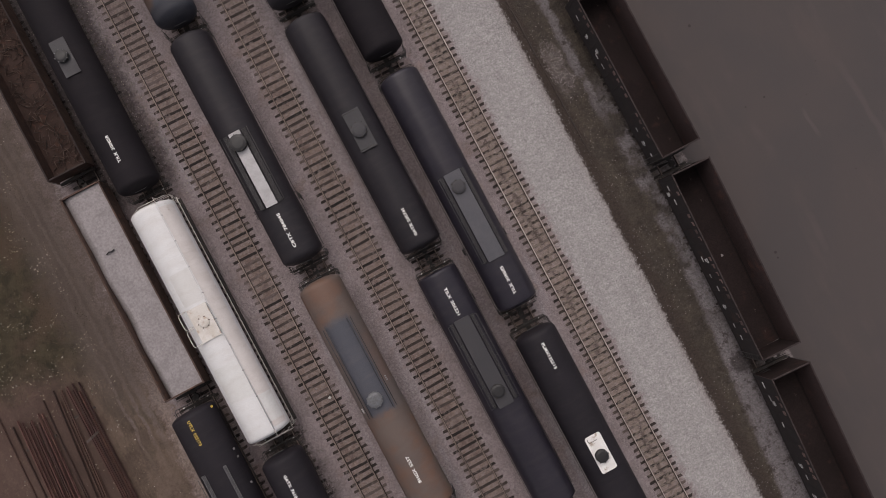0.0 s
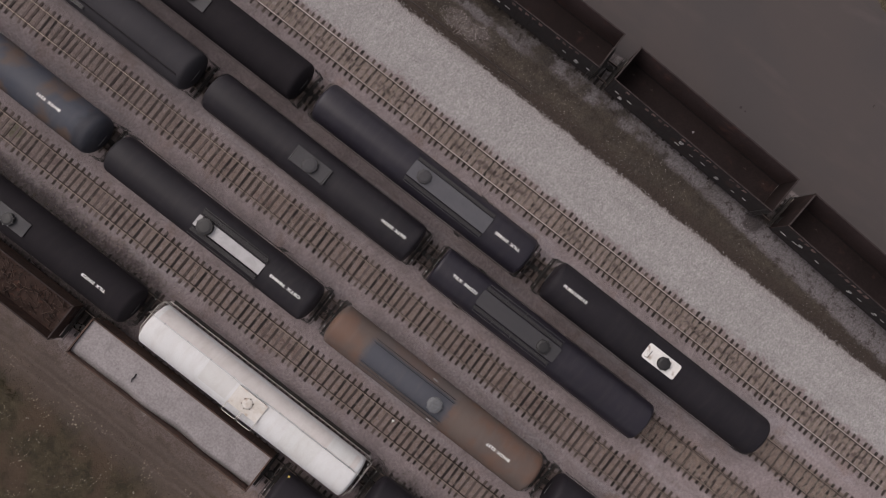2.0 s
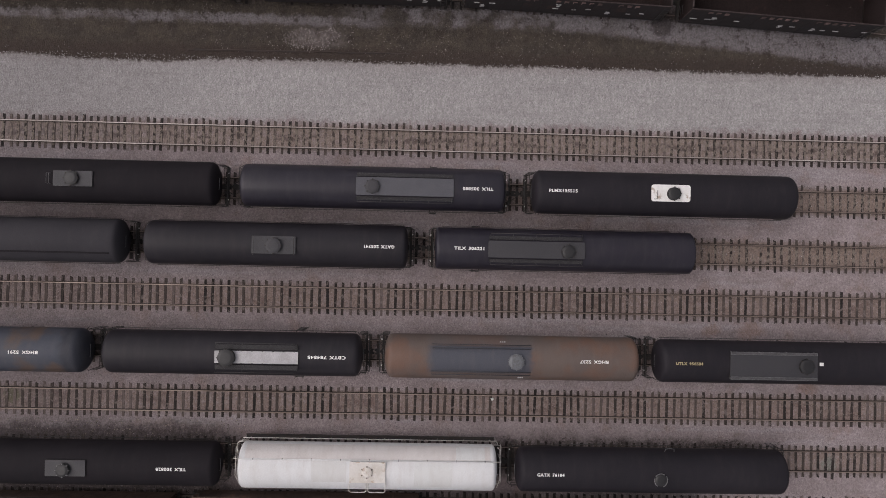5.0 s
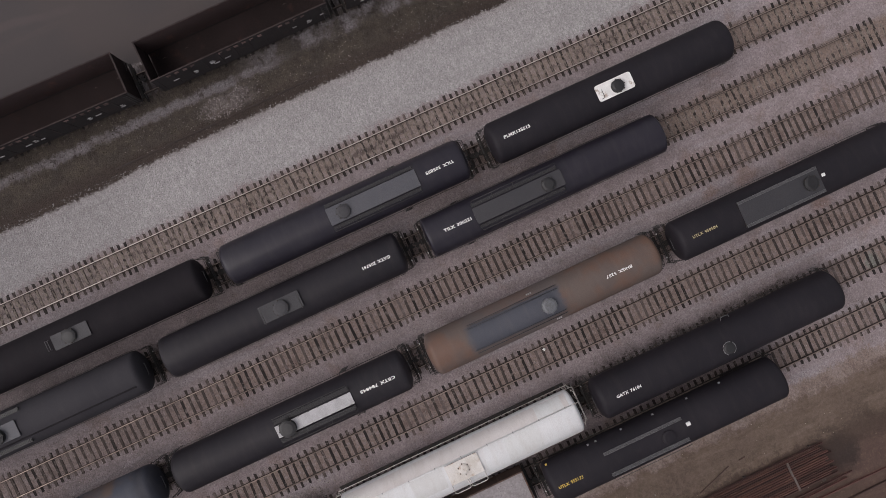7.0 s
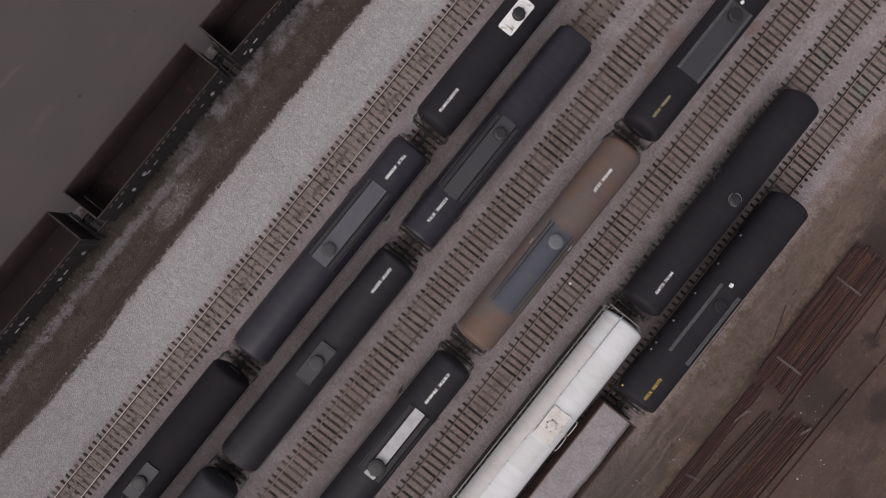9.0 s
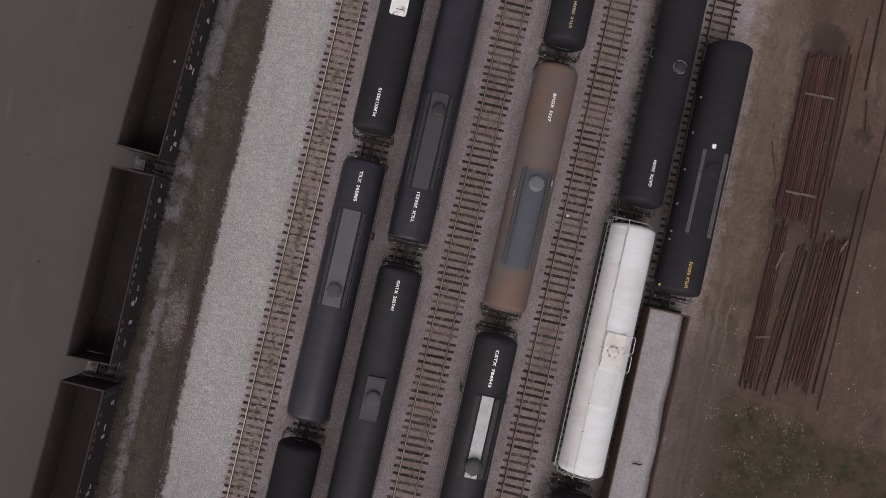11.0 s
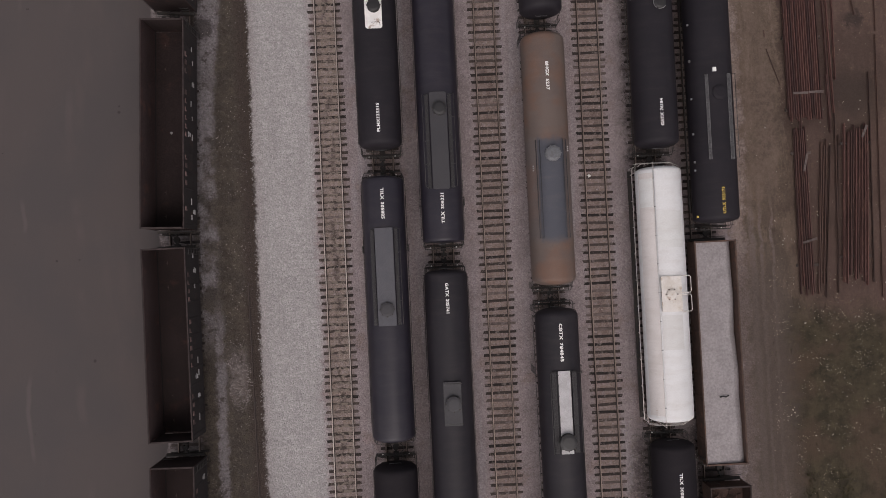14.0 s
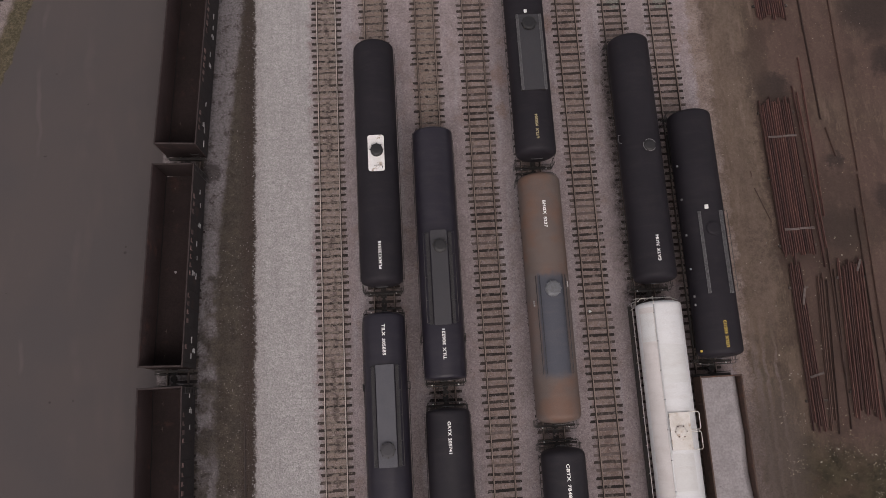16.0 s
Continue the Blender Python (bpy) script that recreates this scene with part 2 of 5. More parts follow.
def tie_material(name, cover, silted=False):
    n = Net(name)
    info = n.t.nodes.new("ShaderNodeObjectInfo")
    v = n.coords()
    ramp = n.t.nodes.new("ShaderNodeValToRGB")
    n.link(info.outputs["Random"], ramp.inputs[0])
    e = ramp.color_ramp.elements
    e[0].position, e[0].color = 0.0, (0.014, 0.0105, 0.0095, 1)
    e[1].position, e[1].color = 1.0, (0.12, 0.094, 0.086, 1)
    for at, c in ((0.35, (0.032, 0.0235, 0.0205, 1)), (0.8, (0.062, 0.047, 0.041, 1))):
        e.new(at).color = c
    apart = n.t.nodes.new("ShaderNodeVectorMath")
    apart.operation = "ADD"
    n.link(v, apart.inputs[0])
    n.link(n.math("MULTIPLY", info.outputs["Random"], 91.0), apart.inputs[1])
    grain = n.noise(apart.outputs[0], 14.0, 5.0, 0.65, (0.15, 2.0, 1.0))
    dust = n.noise(apart.outputs[0], 2.8, 5.0, 0.65, None, 3.0)
    if silted:
        own = n.t.nodes.new("ShaderNodeSeparateXYZ")
        n.link(v, own.inputs[0])
        dust = n.noise(apart.outputs[0], 3.2, 5.0, 0.65, (1, 1.6, 1), 3.0)
        dust = n.math("ADD", dust, n.step(n.math("ABSOLUTE", own.outputs[0]), 0.82, 0.68, -0.06, 0.065))
    col = n.scaled(ramp.outputs[0], n.step(grain, 0.3, 0.7, 0.6, 1.35))
    col = n.mix(n.step(dust, cover, cover + 0.13, 0.0, 0.8), col, (0.17, 0.14, 0.13) if cover > 0.5 else (0.2, 0.165, 0.14))
    n.bump(grain, 0.5, 0.02)
    return n.done(col, 0.9)


TIE = tie_material("weathered_tie_wood", 0.53)
TIE_OILY = tie_material("oily_tie_wood", 0.64)
TIE_SILTED = tie_material("silted_tie_wood", 0.499, True)


def ground_material():
    """Strips of road, bank, pale gravel, ballast, dirt and grass, as they follow each other across the yard."""
    n = Net("yard_ground")
    pos = n.t.nodes.new("ShaderNodeNewGeometry").outputs["Position"]
    xyz = n.t.nodes.new("ShaderNodeSeparateXYZ")
    n.link(pos, xyz.inputs[0])
    x, y = xyz.outputs[0], xyz.outputs[1]
    wide = n.noise(pos, 0.12, 3.0, 0.5)
    mid = n.noise(pos, 0.7, 5.0, 0.6, None, 5.0)
    small = n.noise(pos, 3.5, 5.0, 0.65, None, 11.0)
    grit = n.noise(pos, 26.0, 3.0, 0.7)
    stones = n.voronoi(pos, 11.0)
    stone_tint = n.t.nodes.new("ShaderNodeSeparateColor")
    n.link(n.voronoi(pos, 11.0, "Color"), stone_tint.inputs[0])
    along = n.noise(pos, 0.9, 5.0, 0.6, (1.0, 0.09, 1.0), 2.0)
    lanes = n.noise(pos, 2.2, 4.0, 0.6, (1.0, 0.05, 1.0), 7.0)

    def wobble(amount, fine=0.3):
        a = n.math("MULTIPLY", n.math("SUBTRACT", mid, 0.5), amount)
        b = n.math("MULTIPLY", n.math("SUBTRACT", small, 0.5), amount * fine * 2)
        return n.math("ADD", x, n.math("ADD", a, b))

    xs = wobble(1.3, 0.6)
    # ballast of the yard, tan between the rails of the idle tracks
    ballast = n.mix(n.step(mid, 0.35, 0.65), (0.26, 0.231, 0.231), (0.22, 0.193, 0.191))
    ballast = n.mix(n.step(along, 0.5, 0.68, 0.0, 0.75), ballast, (0.275, 0.26, 0.265))
    ballast = n.mix(n.step(n.noise(pos, 0.45, 5.0, 0.6, None, 21.0), 0.54, 0.68, 0.0, 0.6), ballast, (0.21, 0.165, 0.15))
    for centre in (-8.53, -4.66, -0.5, 3.38, 7.22, 11.19, 15.05, 18.96):
        near = n.math("ABSOLUTE", n.math("SUBTRACT", x, centre))
        bed = n.math("MULTIPLY", n.step(near, 1.15, 0.7), n.step(small, 0.3, 0.62, 0.45, 1.0))
        ballast = n.mix(n.math("MULTIPLY", bed, 0.85), ballast, (0.182, 0.143, 0.12) if centre > -6 else (0.2, 0.165, 0.137))
    for centre in (3.38, 11.19):
        soil = n.math("MULTIPLY", n.step(n.math("ABSOLUTE", n.math("SUBTRACT", x, centre)), 0.75, 0.4), n.step(n.noise(pos, 0.8, 5.0, 0.7, (1, 0.5, 1), centre), 0.52, 0.66))
        ballast = n.mix(n.math("MULTIPLY", soil, 0.55), ballast, (0.095, 0.068, 0.056))
    drip = n.math("MULTIPLY", n.step(n.math("ABSOLUTE", n.math("ADD", x, 8.5)), 0.42, 0.1), n.step(n.noise(pos, 1.1, 5.0, 0.7, (1, 0.6, 1), 51.0), 0.47, 0.6))
    ballast = n.mix(n.math("MULTIPLY", drip, 0.75), ballast, (0.06, 0.048, 0.042))
    for centre, start in ((-4.66, 27.5), (-0.5, 20.2)):
        silt = n.math("MULTIPLY", n.step(n.math("ABSOLUTE", n.math("SUBTRACT", x, centre)), 1.3, 0.6), n.step(y, start - 1.0, start + 0.5))
        ballast = n.mix(n.math("MULTIPLY", silt, n.step(small, 0.3, 0.6, 0.5, 0.95)), ballast, (0.172, 0.138, 0.115))
    oil = n.math("MULTIPLY", n.math("MULTIPLY", n.step(n.math("ADD", xs, n.step(y, -10.0, -14.0, 0.0, 0.7)), 13.2, 14.3), n.step(n.math("SUBTRACT", xs, n.step(y, -8.0, -12.0, 0.0, 2.6)), 16.9, 16.2)), n.step(n.math("ABSOLUTE", n.math("ADD", n.math("ADD", y, n.math("MULTIPLY", mid, 5.0)), 1.0)), 8.5, 11.5))
    oil = n.math("MULTIPLY", oil, n.step(n.math("ADD", y, n.math("MULTIPLY", mid, 3.0)), 29.5, 26.5))
    ballast = n.mix(n.math("MULTIPLY", oil, n.step(small, 0.25, 0.6, 0.45, 0.85)), ballast, (0.055, 0.047, 0.044))
    for cx, cy, r in ((5.3, 25.6, 0.9), (5.25, 22.6, 0.6), (9.6, 30.0, 0.7)):
        away = n.math("POWER", n.math("ADD", n.math("POWER", n.math("ABSOLUTE", n.math("SUBTRACT", xs, cx)), 2.0), n.math("POWER", n.math("MULTIPLY", n.math("ABSOLUTE", n.math("SUBTRACT", y, cy)), 0.6), 2.0)), 0.5)
        ballast = n.mix(n.math("MULTIPLY", n.step(away, r, r * 0.3), 0.5), ballast, (0.2, 0.13, 0.1))
    # pale gravel strip
    gravel = n.mix(n.step(mid, 0.3, 0.7), (0.352, 0.356, 0.349), (0.318, 0.321, 0.314))
    gravel = n.mix(n.step(lanes, 0.5, 0.72, 0.0, 0.6), gravel, (0.258, 0.255, 0.25))
    gravel = n.mix(n.step(n.noise(pos, 2.4, 4.0, 0.6, (0.6, 1.6, 1), 61.0), 0.42, 0.62, 0.0, 0.55), gravel, (0.262, 0.262, 0.258))
    gravel = n.mix(n.step(n.noise(pos, 5.0, 2.0, 0.5, None, 71.0), 0.7, 0.76, 0.0, 0.6), gravel, (0.13, 0.122, 0.118))
    gravel = n.mix(n.step(wobble(0.8, 0.3), -13.3, -14.4, 0.0, 0.45), gravel, (0.23, 0.215, 0.205))
    col = n.mix(n.step(xs, -10.2, -9.5), gravel, ballast)
    # gravel and ballast dimmed towards low y, a fall-off of light put into the colour
    far_dimming = n.step(n.math("ADD", y, n.math("MULTIPLY", n.math("SUBTRACT", wide, 0.5), 14.0)), -12.0, -27.0, 0.0, 0.32)
    col = n.mix(far_dimming, col, (0.1, 0.092, 0.095))
    # weedy bank
    bank = n.mix(n.step(mid, 0.35, 0.65), (0.047, 0.041, 0.034), (0.066, 0.057, 0.045))
    bank = n.mix(n.step(small, 0.56, 0.72), bank, (0.095, 0.084, 0.071))
    # grey stone spilled along the siding, a wide band at one end and a thin trail at the other
    past = n.math("MAXIMUM", n.math("SUBTRACT", y, 12.0), 0.0)
    wob = wobble(0.7, 0.7)
    band_mask = n.math("MULTIPLY", n.step(n.math("SUBTRACT", wob, n.math("MULTIPLY_ADD", past, 0.06, -18.6)), -0.2, 0.2),
                       n.step(n.math("SUBTRACT", n.math("MULTIPLY_ADD", past, 0.093, -17.1), wob), -0.25, 0.3))
    patchy = n.math("MAXIMUM", n.step(n.noise(pos, 0.3, 4.0, 0.65, None, 13.0), 0.42, 0.56, 0.1, 1.0), n.step(y, 10.0, 17.0))
    band_mask = n.math("MULTIPLY", n.math("MULTIPLY", band_mask, patchy), n.step(y, -7.0, -2.0))
    trail = n.math("MULTIPLY", n.step(n.math("ABSOLUTE", n.math("ADD", wob, 17.3)), 0.55, 0.15), n.step(y, -1.0, -5.0))
    trail = n.math("MULTIPLY", trail, n.step(n.noise(pos, 0.4, 4.0, 0.65, None, 19.0), 0.36, 0.54, 0.25, 0.9))
    spill = n.math("MULTIPLY", n.math("MAXIMUM", band_mask, trail), n.step(small, 0.28, 0.55, 0.45, 1.0))
    bank = n.mix(spill, bank, (0.178, 0.171, 0.176))
    heap = n.math("MULTIPLY", n.step(n.math("ABSOLUTE", n.math("ADD", x, 16.0)), 1.1, 0.3), n.step(n.math("ABSOLUTE", n.math("ADD", y, 7.5)), 2.8, 0.8))
    bank = n.mix(n.math("MULTIPLY", heap, n.step(small, 0.3, 0.62, 0.15, 0.7)), bank, (0.165, 0.15, 0.143))
    bank = n.mix(n.step(n.noise(pos, 1.2, 5.0, 0.7, None, 33.0), 0.54, 0.64, 0.0, 0.7), bank, (0.036, 0.029, 0.024))
    bank = n.mix(n.step(n.noise(pos, 0.9, 5.0, 0.7, None, 37.0), 0.58, 0.7, 0.0, 0.5), bank, (0.105, 0.09, 0.076))
    foot = n.math("MULTIPLY", n.step(xs, -15.6, -14.9), 0.75)
    bank = n.mix(foot, bank, (0.042, 0.032, 0.027))
    lip = n.math("MULTIPLY", n.step(n.math("ABSOLUTE", n.math("ADD", y, 21.5)), 8.0, 2.0), 0.3)
    col = n.mix(n.step(n.math("SUBTRACT", wobble(0.35, 1.0), lip), -14.42, -14.12), bank, col)
    # bed of the siding beside the road
    bed = n.mix(n.step(small, 0.38, 0.6), (0.115, 0.1, 0.095), (0.215, 0.2, 0.195))
    col = n.mix(n.step(xs, -19.2, -18.7), bed, col)
    # smooth road
    road = n.mix(n.step(wide, 0.4, 0.6), (0.0722, 0.0645, 0.062), (0.0665, 0.0614, 0.0605))
    road = n.mix(n.step(n.noise(pos, 0.5, 4.0, 0.6, (1, 0.25, 1), 31.0), 0.52, 0.75, 0.0, 0.5), road, (0.085, 0.073, 0.069))
    road = n.mix(n.step(n.noise(pos, 1.6, 3.0, 0.5, None, 17.0), 0.73, 0.77, 0.0, 0.7), road, (0.035, 0.03, 0.029))
    for lane, width, shade in ((-31.2, 0.25, (0.1, 0.088, 0.084)), (-27.4, 0.5, (0.088, 0.076, 0.073)), (-35.5, 0.4, (0.09, 0.079, 0.076))):
        track_mark = n.step(n.math("ABSOLUTE", n.math("SUBTRACT", n.math("ADD", x, n.math("MULTIPLY", wide, 3.0)), lane + 1.5)), width, width * 0.2)
        road = n.mix(n.math("MULTIPLY", track_mark, n.step(n.noise(pos, 0.2, 3.0, 0.5, None, lane), 0.42, 0.6, 0.0, 0.6)), road, shade)

    def spot(cx, cy, r, soft=0.5):
        dx, dy = n.math("SUBTRACT", x, cx), n.math("SUBTRACT", y, cy)
        d = n.math("SQRT", n.math("ADD", n.math("MULTIPLY", dx, dx), n.math("MULTIPLY", dy, dy)))
        d = n.math("ADD", d, n.math("MULTIPLY", n.math("SUBTRACT", small, 0.5), r * 1.2))
        return n.step(d, r, r * soft)
    for cx, cy, r in ((-36.05, 11.3, 0.55), (-36.5, 12.5, 0.62), (-24.05, 12.3, 0.16), (-24.0, 12.75, 0.1), (-26.5, -6.0, 0.14), (-29.0, 1.5, 0.12)):
        road = n.mix(n.math("MULTIPLY", spot(cx, cy, r), 0.8), road, (0.03, 0.026, 0.025))
    col = n.mix(n.step(wobble(0.4), -21.5, -21.3), road, col)
    for cx, cy, r in ((-17.7, 18.3, 1.2),):
        col = n.mix(n.math("MULTIPLY", spot(cx, cy, r), 0.75), col, (0.04, 0.034, 0.032))
    col = n.mix(n.math("MULTIPLY", spot(11.0, -29.5, 0.8), 0.6), col, (0.075, 0.085, 0.045))
    for cx, cy in ((15.3, 31.8), (19.1, 31.6)):
        col = n.mix(n.math("MULTIPLY", spot(cx, cy, 0.8), 0.7), col, (0.15, 0.175, 0.15))
    edge = n.math("SUBTRACT", x, n.math("MULTIPLY_ADD", y, 0.27, -41.3))
    edge = n.math("ADD", edge, n.math("MULTIPLY", n.math("SUBTRACT", mid, 0.5), 1.2))
    verge = n.mix(n.step(small, 0.4, 0.6), (0.055, 0.05, 0.028), (0.09, 0.078, 0.05))
    far_bed = n.mix(n.step(mid, 0.4, 0.6), (0.2, 0.175, 0.165), (0.16, 0.14, 0.132))
    far = n.mix(n.step(edge, -1.9, -1.3), far_bed, verge)
    col = n.mix(n.step(edge, -0.1, 0.1), far, col)
    # dusty margin, dirt and grass beyond the last track
    xr = wobble(1.6, 0.5)
    yr = n.math("ADD", y, n.math("ADD", n.math("MULTIPLY", n.math("SUBTRACT", mid, 0.5), 3.2), n.math("MULTIPLY", n.math("SUBTRACT", small, 0.5), 1.4)))
    ruts = n.noise(pos, 0.8, 5.0, 0.65, (1.0, 0.28, 1.0), 141.0)
    wheels = n.noise(pos, 2.0, 4.0, 0.65, (1.0, 0.16, 1.0), 151.0)
    margin = n.mix(n.step(mid, 0.4, 0.65), (0.218, 0.183, 0.165), (0.182, 0.145, 0.124))
    dirt = n.mix(n.step(ruts, 0.36, 0.62), (0.0690, 0.0526, 0.0381), (0.1164, 0.0905, 0.0679))
    dirt = n.mix(n.step(mid, 0.5, 0.7, 0.0, 0.75), dirt, (0.0592, 0.0453, 0.0322))
    dirt = n.mix(n.step(n.noise(pos, 1.7, 4.0, 0.65, (1.0, 0.3, 1.0), 41.0), 0.5, 0.66, 0.0, 0.65), dirt, (0.0542, 0.0406, 0.0299))
    dirt = n.mix(n.step(wheels, 0.54, 0.68, 0.0, 0.65), dirt, (0.1579, 0.1237, 0.0977))
    red = n.math("MULTIPLY", n.step(xr, 25.0, 28.5), n.step(wide, 0.3, 0.52, 0.35, 1.0))
    dirt = n.mix(n.math("MULTIPLY", red, 0.8), dirt, (0.078, 0.051, 0.043))
    dirt = n.mix(n.step(small, 0.56, 0.7, 0.0, 0.6), dirt, (0.1332, 0.0996, 0.0705))
    for cx, cy, r in ((31.0, 11.6, 2.3), (27.4, 23.2, 1.8), (37.0, 30.2, 3.4), (37.4, 25.5, 1.6), (35.4, 13.6, 1.6), (31.6, 17.0, 0.9)):
        d = n.math("POWER", n.math("ADD", n.math("POWER", n.math("ABSOLUTE", n.math("SUBTRACT", xr, cx)), 2.0), n.math("POWER", n.math("ABSOLUTE", n.math("SUBTRACT", yr, cy)), 2.0)), 0.5)
        dirt = n.mix(n.math("MULTIPLY", n.step(d, r * 1.15, r * 0.45), 0.8), dirt, (0.0263, 0.0205, 0.0181))
    dirt = n.mix(n.step(n.noise(pos, 0.22, 5.0, 0.65, (1, 0.6, 1), 97.0), 0.5, 0.64, 0.0, 0.6), dirt, (0.0458, 0.0328, 0.0259))
    stacks = n.math("MULTIPLY", n.step(n.math("ABSOLUTE", n.math("SUBTRACT", wobble(1.0, 1.0), 27.6)), 2.3, 1.5), n.math("MULTIPLY", n.step(y, 8.4, 9.4), n.step(y, 23.2, 22.0)))
    heads = n.math("MULTIPLY", n.step(n.math("ABSOLUTE", n.math("SUBTRACT", wobble(1.0, 1.0), 29.0)), 3.4, 2.2), n.math("MULTIPLY", n.step(y, -4.6, -3.2), n.step(y, 9.4, 8.4)))
    dirt = n.mix(n.math("MULTIPLY", n.math("ADD", stacks, n.math("MULTIPLY", heads, 0.45)), 0.75), dirt, (0.046, 0.031, 0.025))
    lumps = n.math("MULTIPLY", n.step(n.noise(pos, 1.5, 5.0, 0.7, (1, 0.6, 1), 121.0), 0.52, 0.64), n.step(xr, 27.0, 24.0))
    dirt = n.mix(n.math("MULTIPLY", lumps, 0.6), dirt, (0.062, 0.052, 0.035))
    for lane, wide_of in ((22.9, 0.35), (23.55, 0.2), (24.4, 0.16)):
        run = n.math("MULTIPLY", n.step(n.math("ABSOLUTE", n.math("SUBTRACT", n.math("MULTIPLY_ADD", n.math("SUBTRACT", mid, 0.5), 0.7, x), lane)), wide_of, wide_of * 0.3), n.step(y, 6.0, 0.0))
        dirt = n.mix(n.math("MULTIPLY", run, n.step(small, 0.3, 0.6, 0.2, 0.75)), dirt, (0.155, 0.132, 0.122))
    grass = n.mix(n.step(mid, 0.35, 0.6), (0.027, 0.023, 0.014), (0.05, 0.042, 0.025))
    grass = n.mix(n.step(small, 0.56, 0.7, 0.0, 0.8), grass, (0.082, 0.07, 0.041))
    grass = n.mix(n.step(n.noise(pos, 1.9, 6.0, 0.75, None, 131.0), 0.53, 0.62, 0.0, 0.75), grass, (0.021, 0.018, 0.012))
    grass = n.mix(n.step(n.noise(pos, 0.28, 4.0, 0.6, None, 81.0), 0.45, 0.62, 0.0, 0.8), grass, (0.062, 0.044, 0.03))
    gy = n.math("ADD", y, n.math("ADD", n.math("MULTIPLY", n.math("SUBTRACT", mid, 0.5), 5.0), n.math("MULTIPLY", n.math("SUBTRACT", x, 28.0), 0.15)))
    gmask = n.math("MULTIPLY", n.step(gy, -3.2, -6.5), n.step(xr, 23.9, 25.4))
    dirt = n.mix(gmask, dirt, grass)
    dry = n.math("MULTIPLY", n.step(xr, 26.2, 24.6), n.step(y, 1.0, 6.0))
    dirt = n.mix(n.math("MULTIPLY", dry, n.step(small, 0.35, 0.65, 0.6, 0.25)), dirt, (0.15, 0.118, 0.094))
    # margin and the dirt next to it turn darker towards low y
    dark_end = n.math("MULTIPLY", n.step(n.math("ADD", y, n.math("MULTIPLY", mid, 4.0)), 4.5, -1.5), 0.74)
    margin = n.mix(dark_end, margin, (0.088, 0.074, 0.066))
    dirt = n.mix(n.math("MULTIPLY", dark_end, n.step(xr, 26.5, 24.5)), dirt, (0.074, 0.061, 0.052))
    col = n.mix(n.step(xr, 20.9, 21.5), col, margin)
    col = n.mix(n.step(xr, 21.8, 22.9), col, dirt)
    # stone by stone tint and grit, smooth on the road
    smooth = n.math("MULTIPLY", n.step(x, -21.2, -21.6), n.step(edge, -0.2, 0.2))
    smooth = n.math("MAXIMUM", smooth, n.step(xr, 21.8, 23.0, 0.0, 0.6))
    tint = n.math("MULTIPLY_ADD", stone_tint.outputs[0], 0.34, 0.83)
    tint = n.math("MULTIPLY", tint, n.step(grit, 0.3, 0.7, 0.88, 1.12))
    tint = n.math("MULTIPLY", tint, n.step(n.noise(pos, 8.0, 3.0, 0.6, None, 91.0), 0.3, 0.7, 0.88, 1.12))
    tint = n.math("ADD", n.math("MULTIPLY", tint, n.math("SUBTRACT", 1.0, smooth)), smooth)
    col = n.scaled(col, tint)
    col = n.mix(1.0, col, (1.035, 0.975, 0.985), "MULTIPLY")
    height = n.math("ADD", n.math("MULTIPLY", stones, -1.0), n.math("MULTIPLY", grit, 0.6))
    n.bump(n.math("MULTIPLY", height, n.math("MULTIPLY_ADD", smooth, -0.93, 1.0)), 0.7, 0.035)
    return n.done(col, 0.92, 0.0, 0.3)


GROUND = ground_material()


# ---- building blocks ----
def part(name, bm, material, parent, label=""):
    """One mesh object under a thing or a part, from a bmesh or from a mesh that several share."""
    if isinstance(bm, bpy.types.Mesh):
        me = bm
    else:
        me = bpy.data.meshes.new(name)
        bm.to_mesh(me)
        bm.free()
    if material and not me.materials:
        me.materials.append(material)
    ob = new(name, me)
    ob.parent = parent
    if label:
        ob["label"] = label
    return ob


def thing(name, x, y, z=0.0, turn=0.0, label="", category="", group="", kind=""):
    ob = new(name)
    ob.empty_display_size = 0.3
    ob.matrix_basis = pose(x, y, z, 0, 0, turn)
    return tagged(ob, label, category, group, kind)


def box(bm, x0, y0, z0, x1, y1, z1, bevel=0.0):
    m = Matrix.Translation(((x0 + x1) / 2, (y0 + y1) / 2, (z0 + z1) / 2)) @ Matrix.Diagonal((x1 - x0, y1 - y0, z1 - z0, 1))
    made = bmesh.ops.create_cube(bm, size=1.0, matrix=m)["verts"]
    if bevel:
        edges = {e for v in made for e in v.link_edges}
        bmesh.ops.bevel(bm, geom=list(edges), offset=bevel, segments=1, affect="EDGES")
    return bm


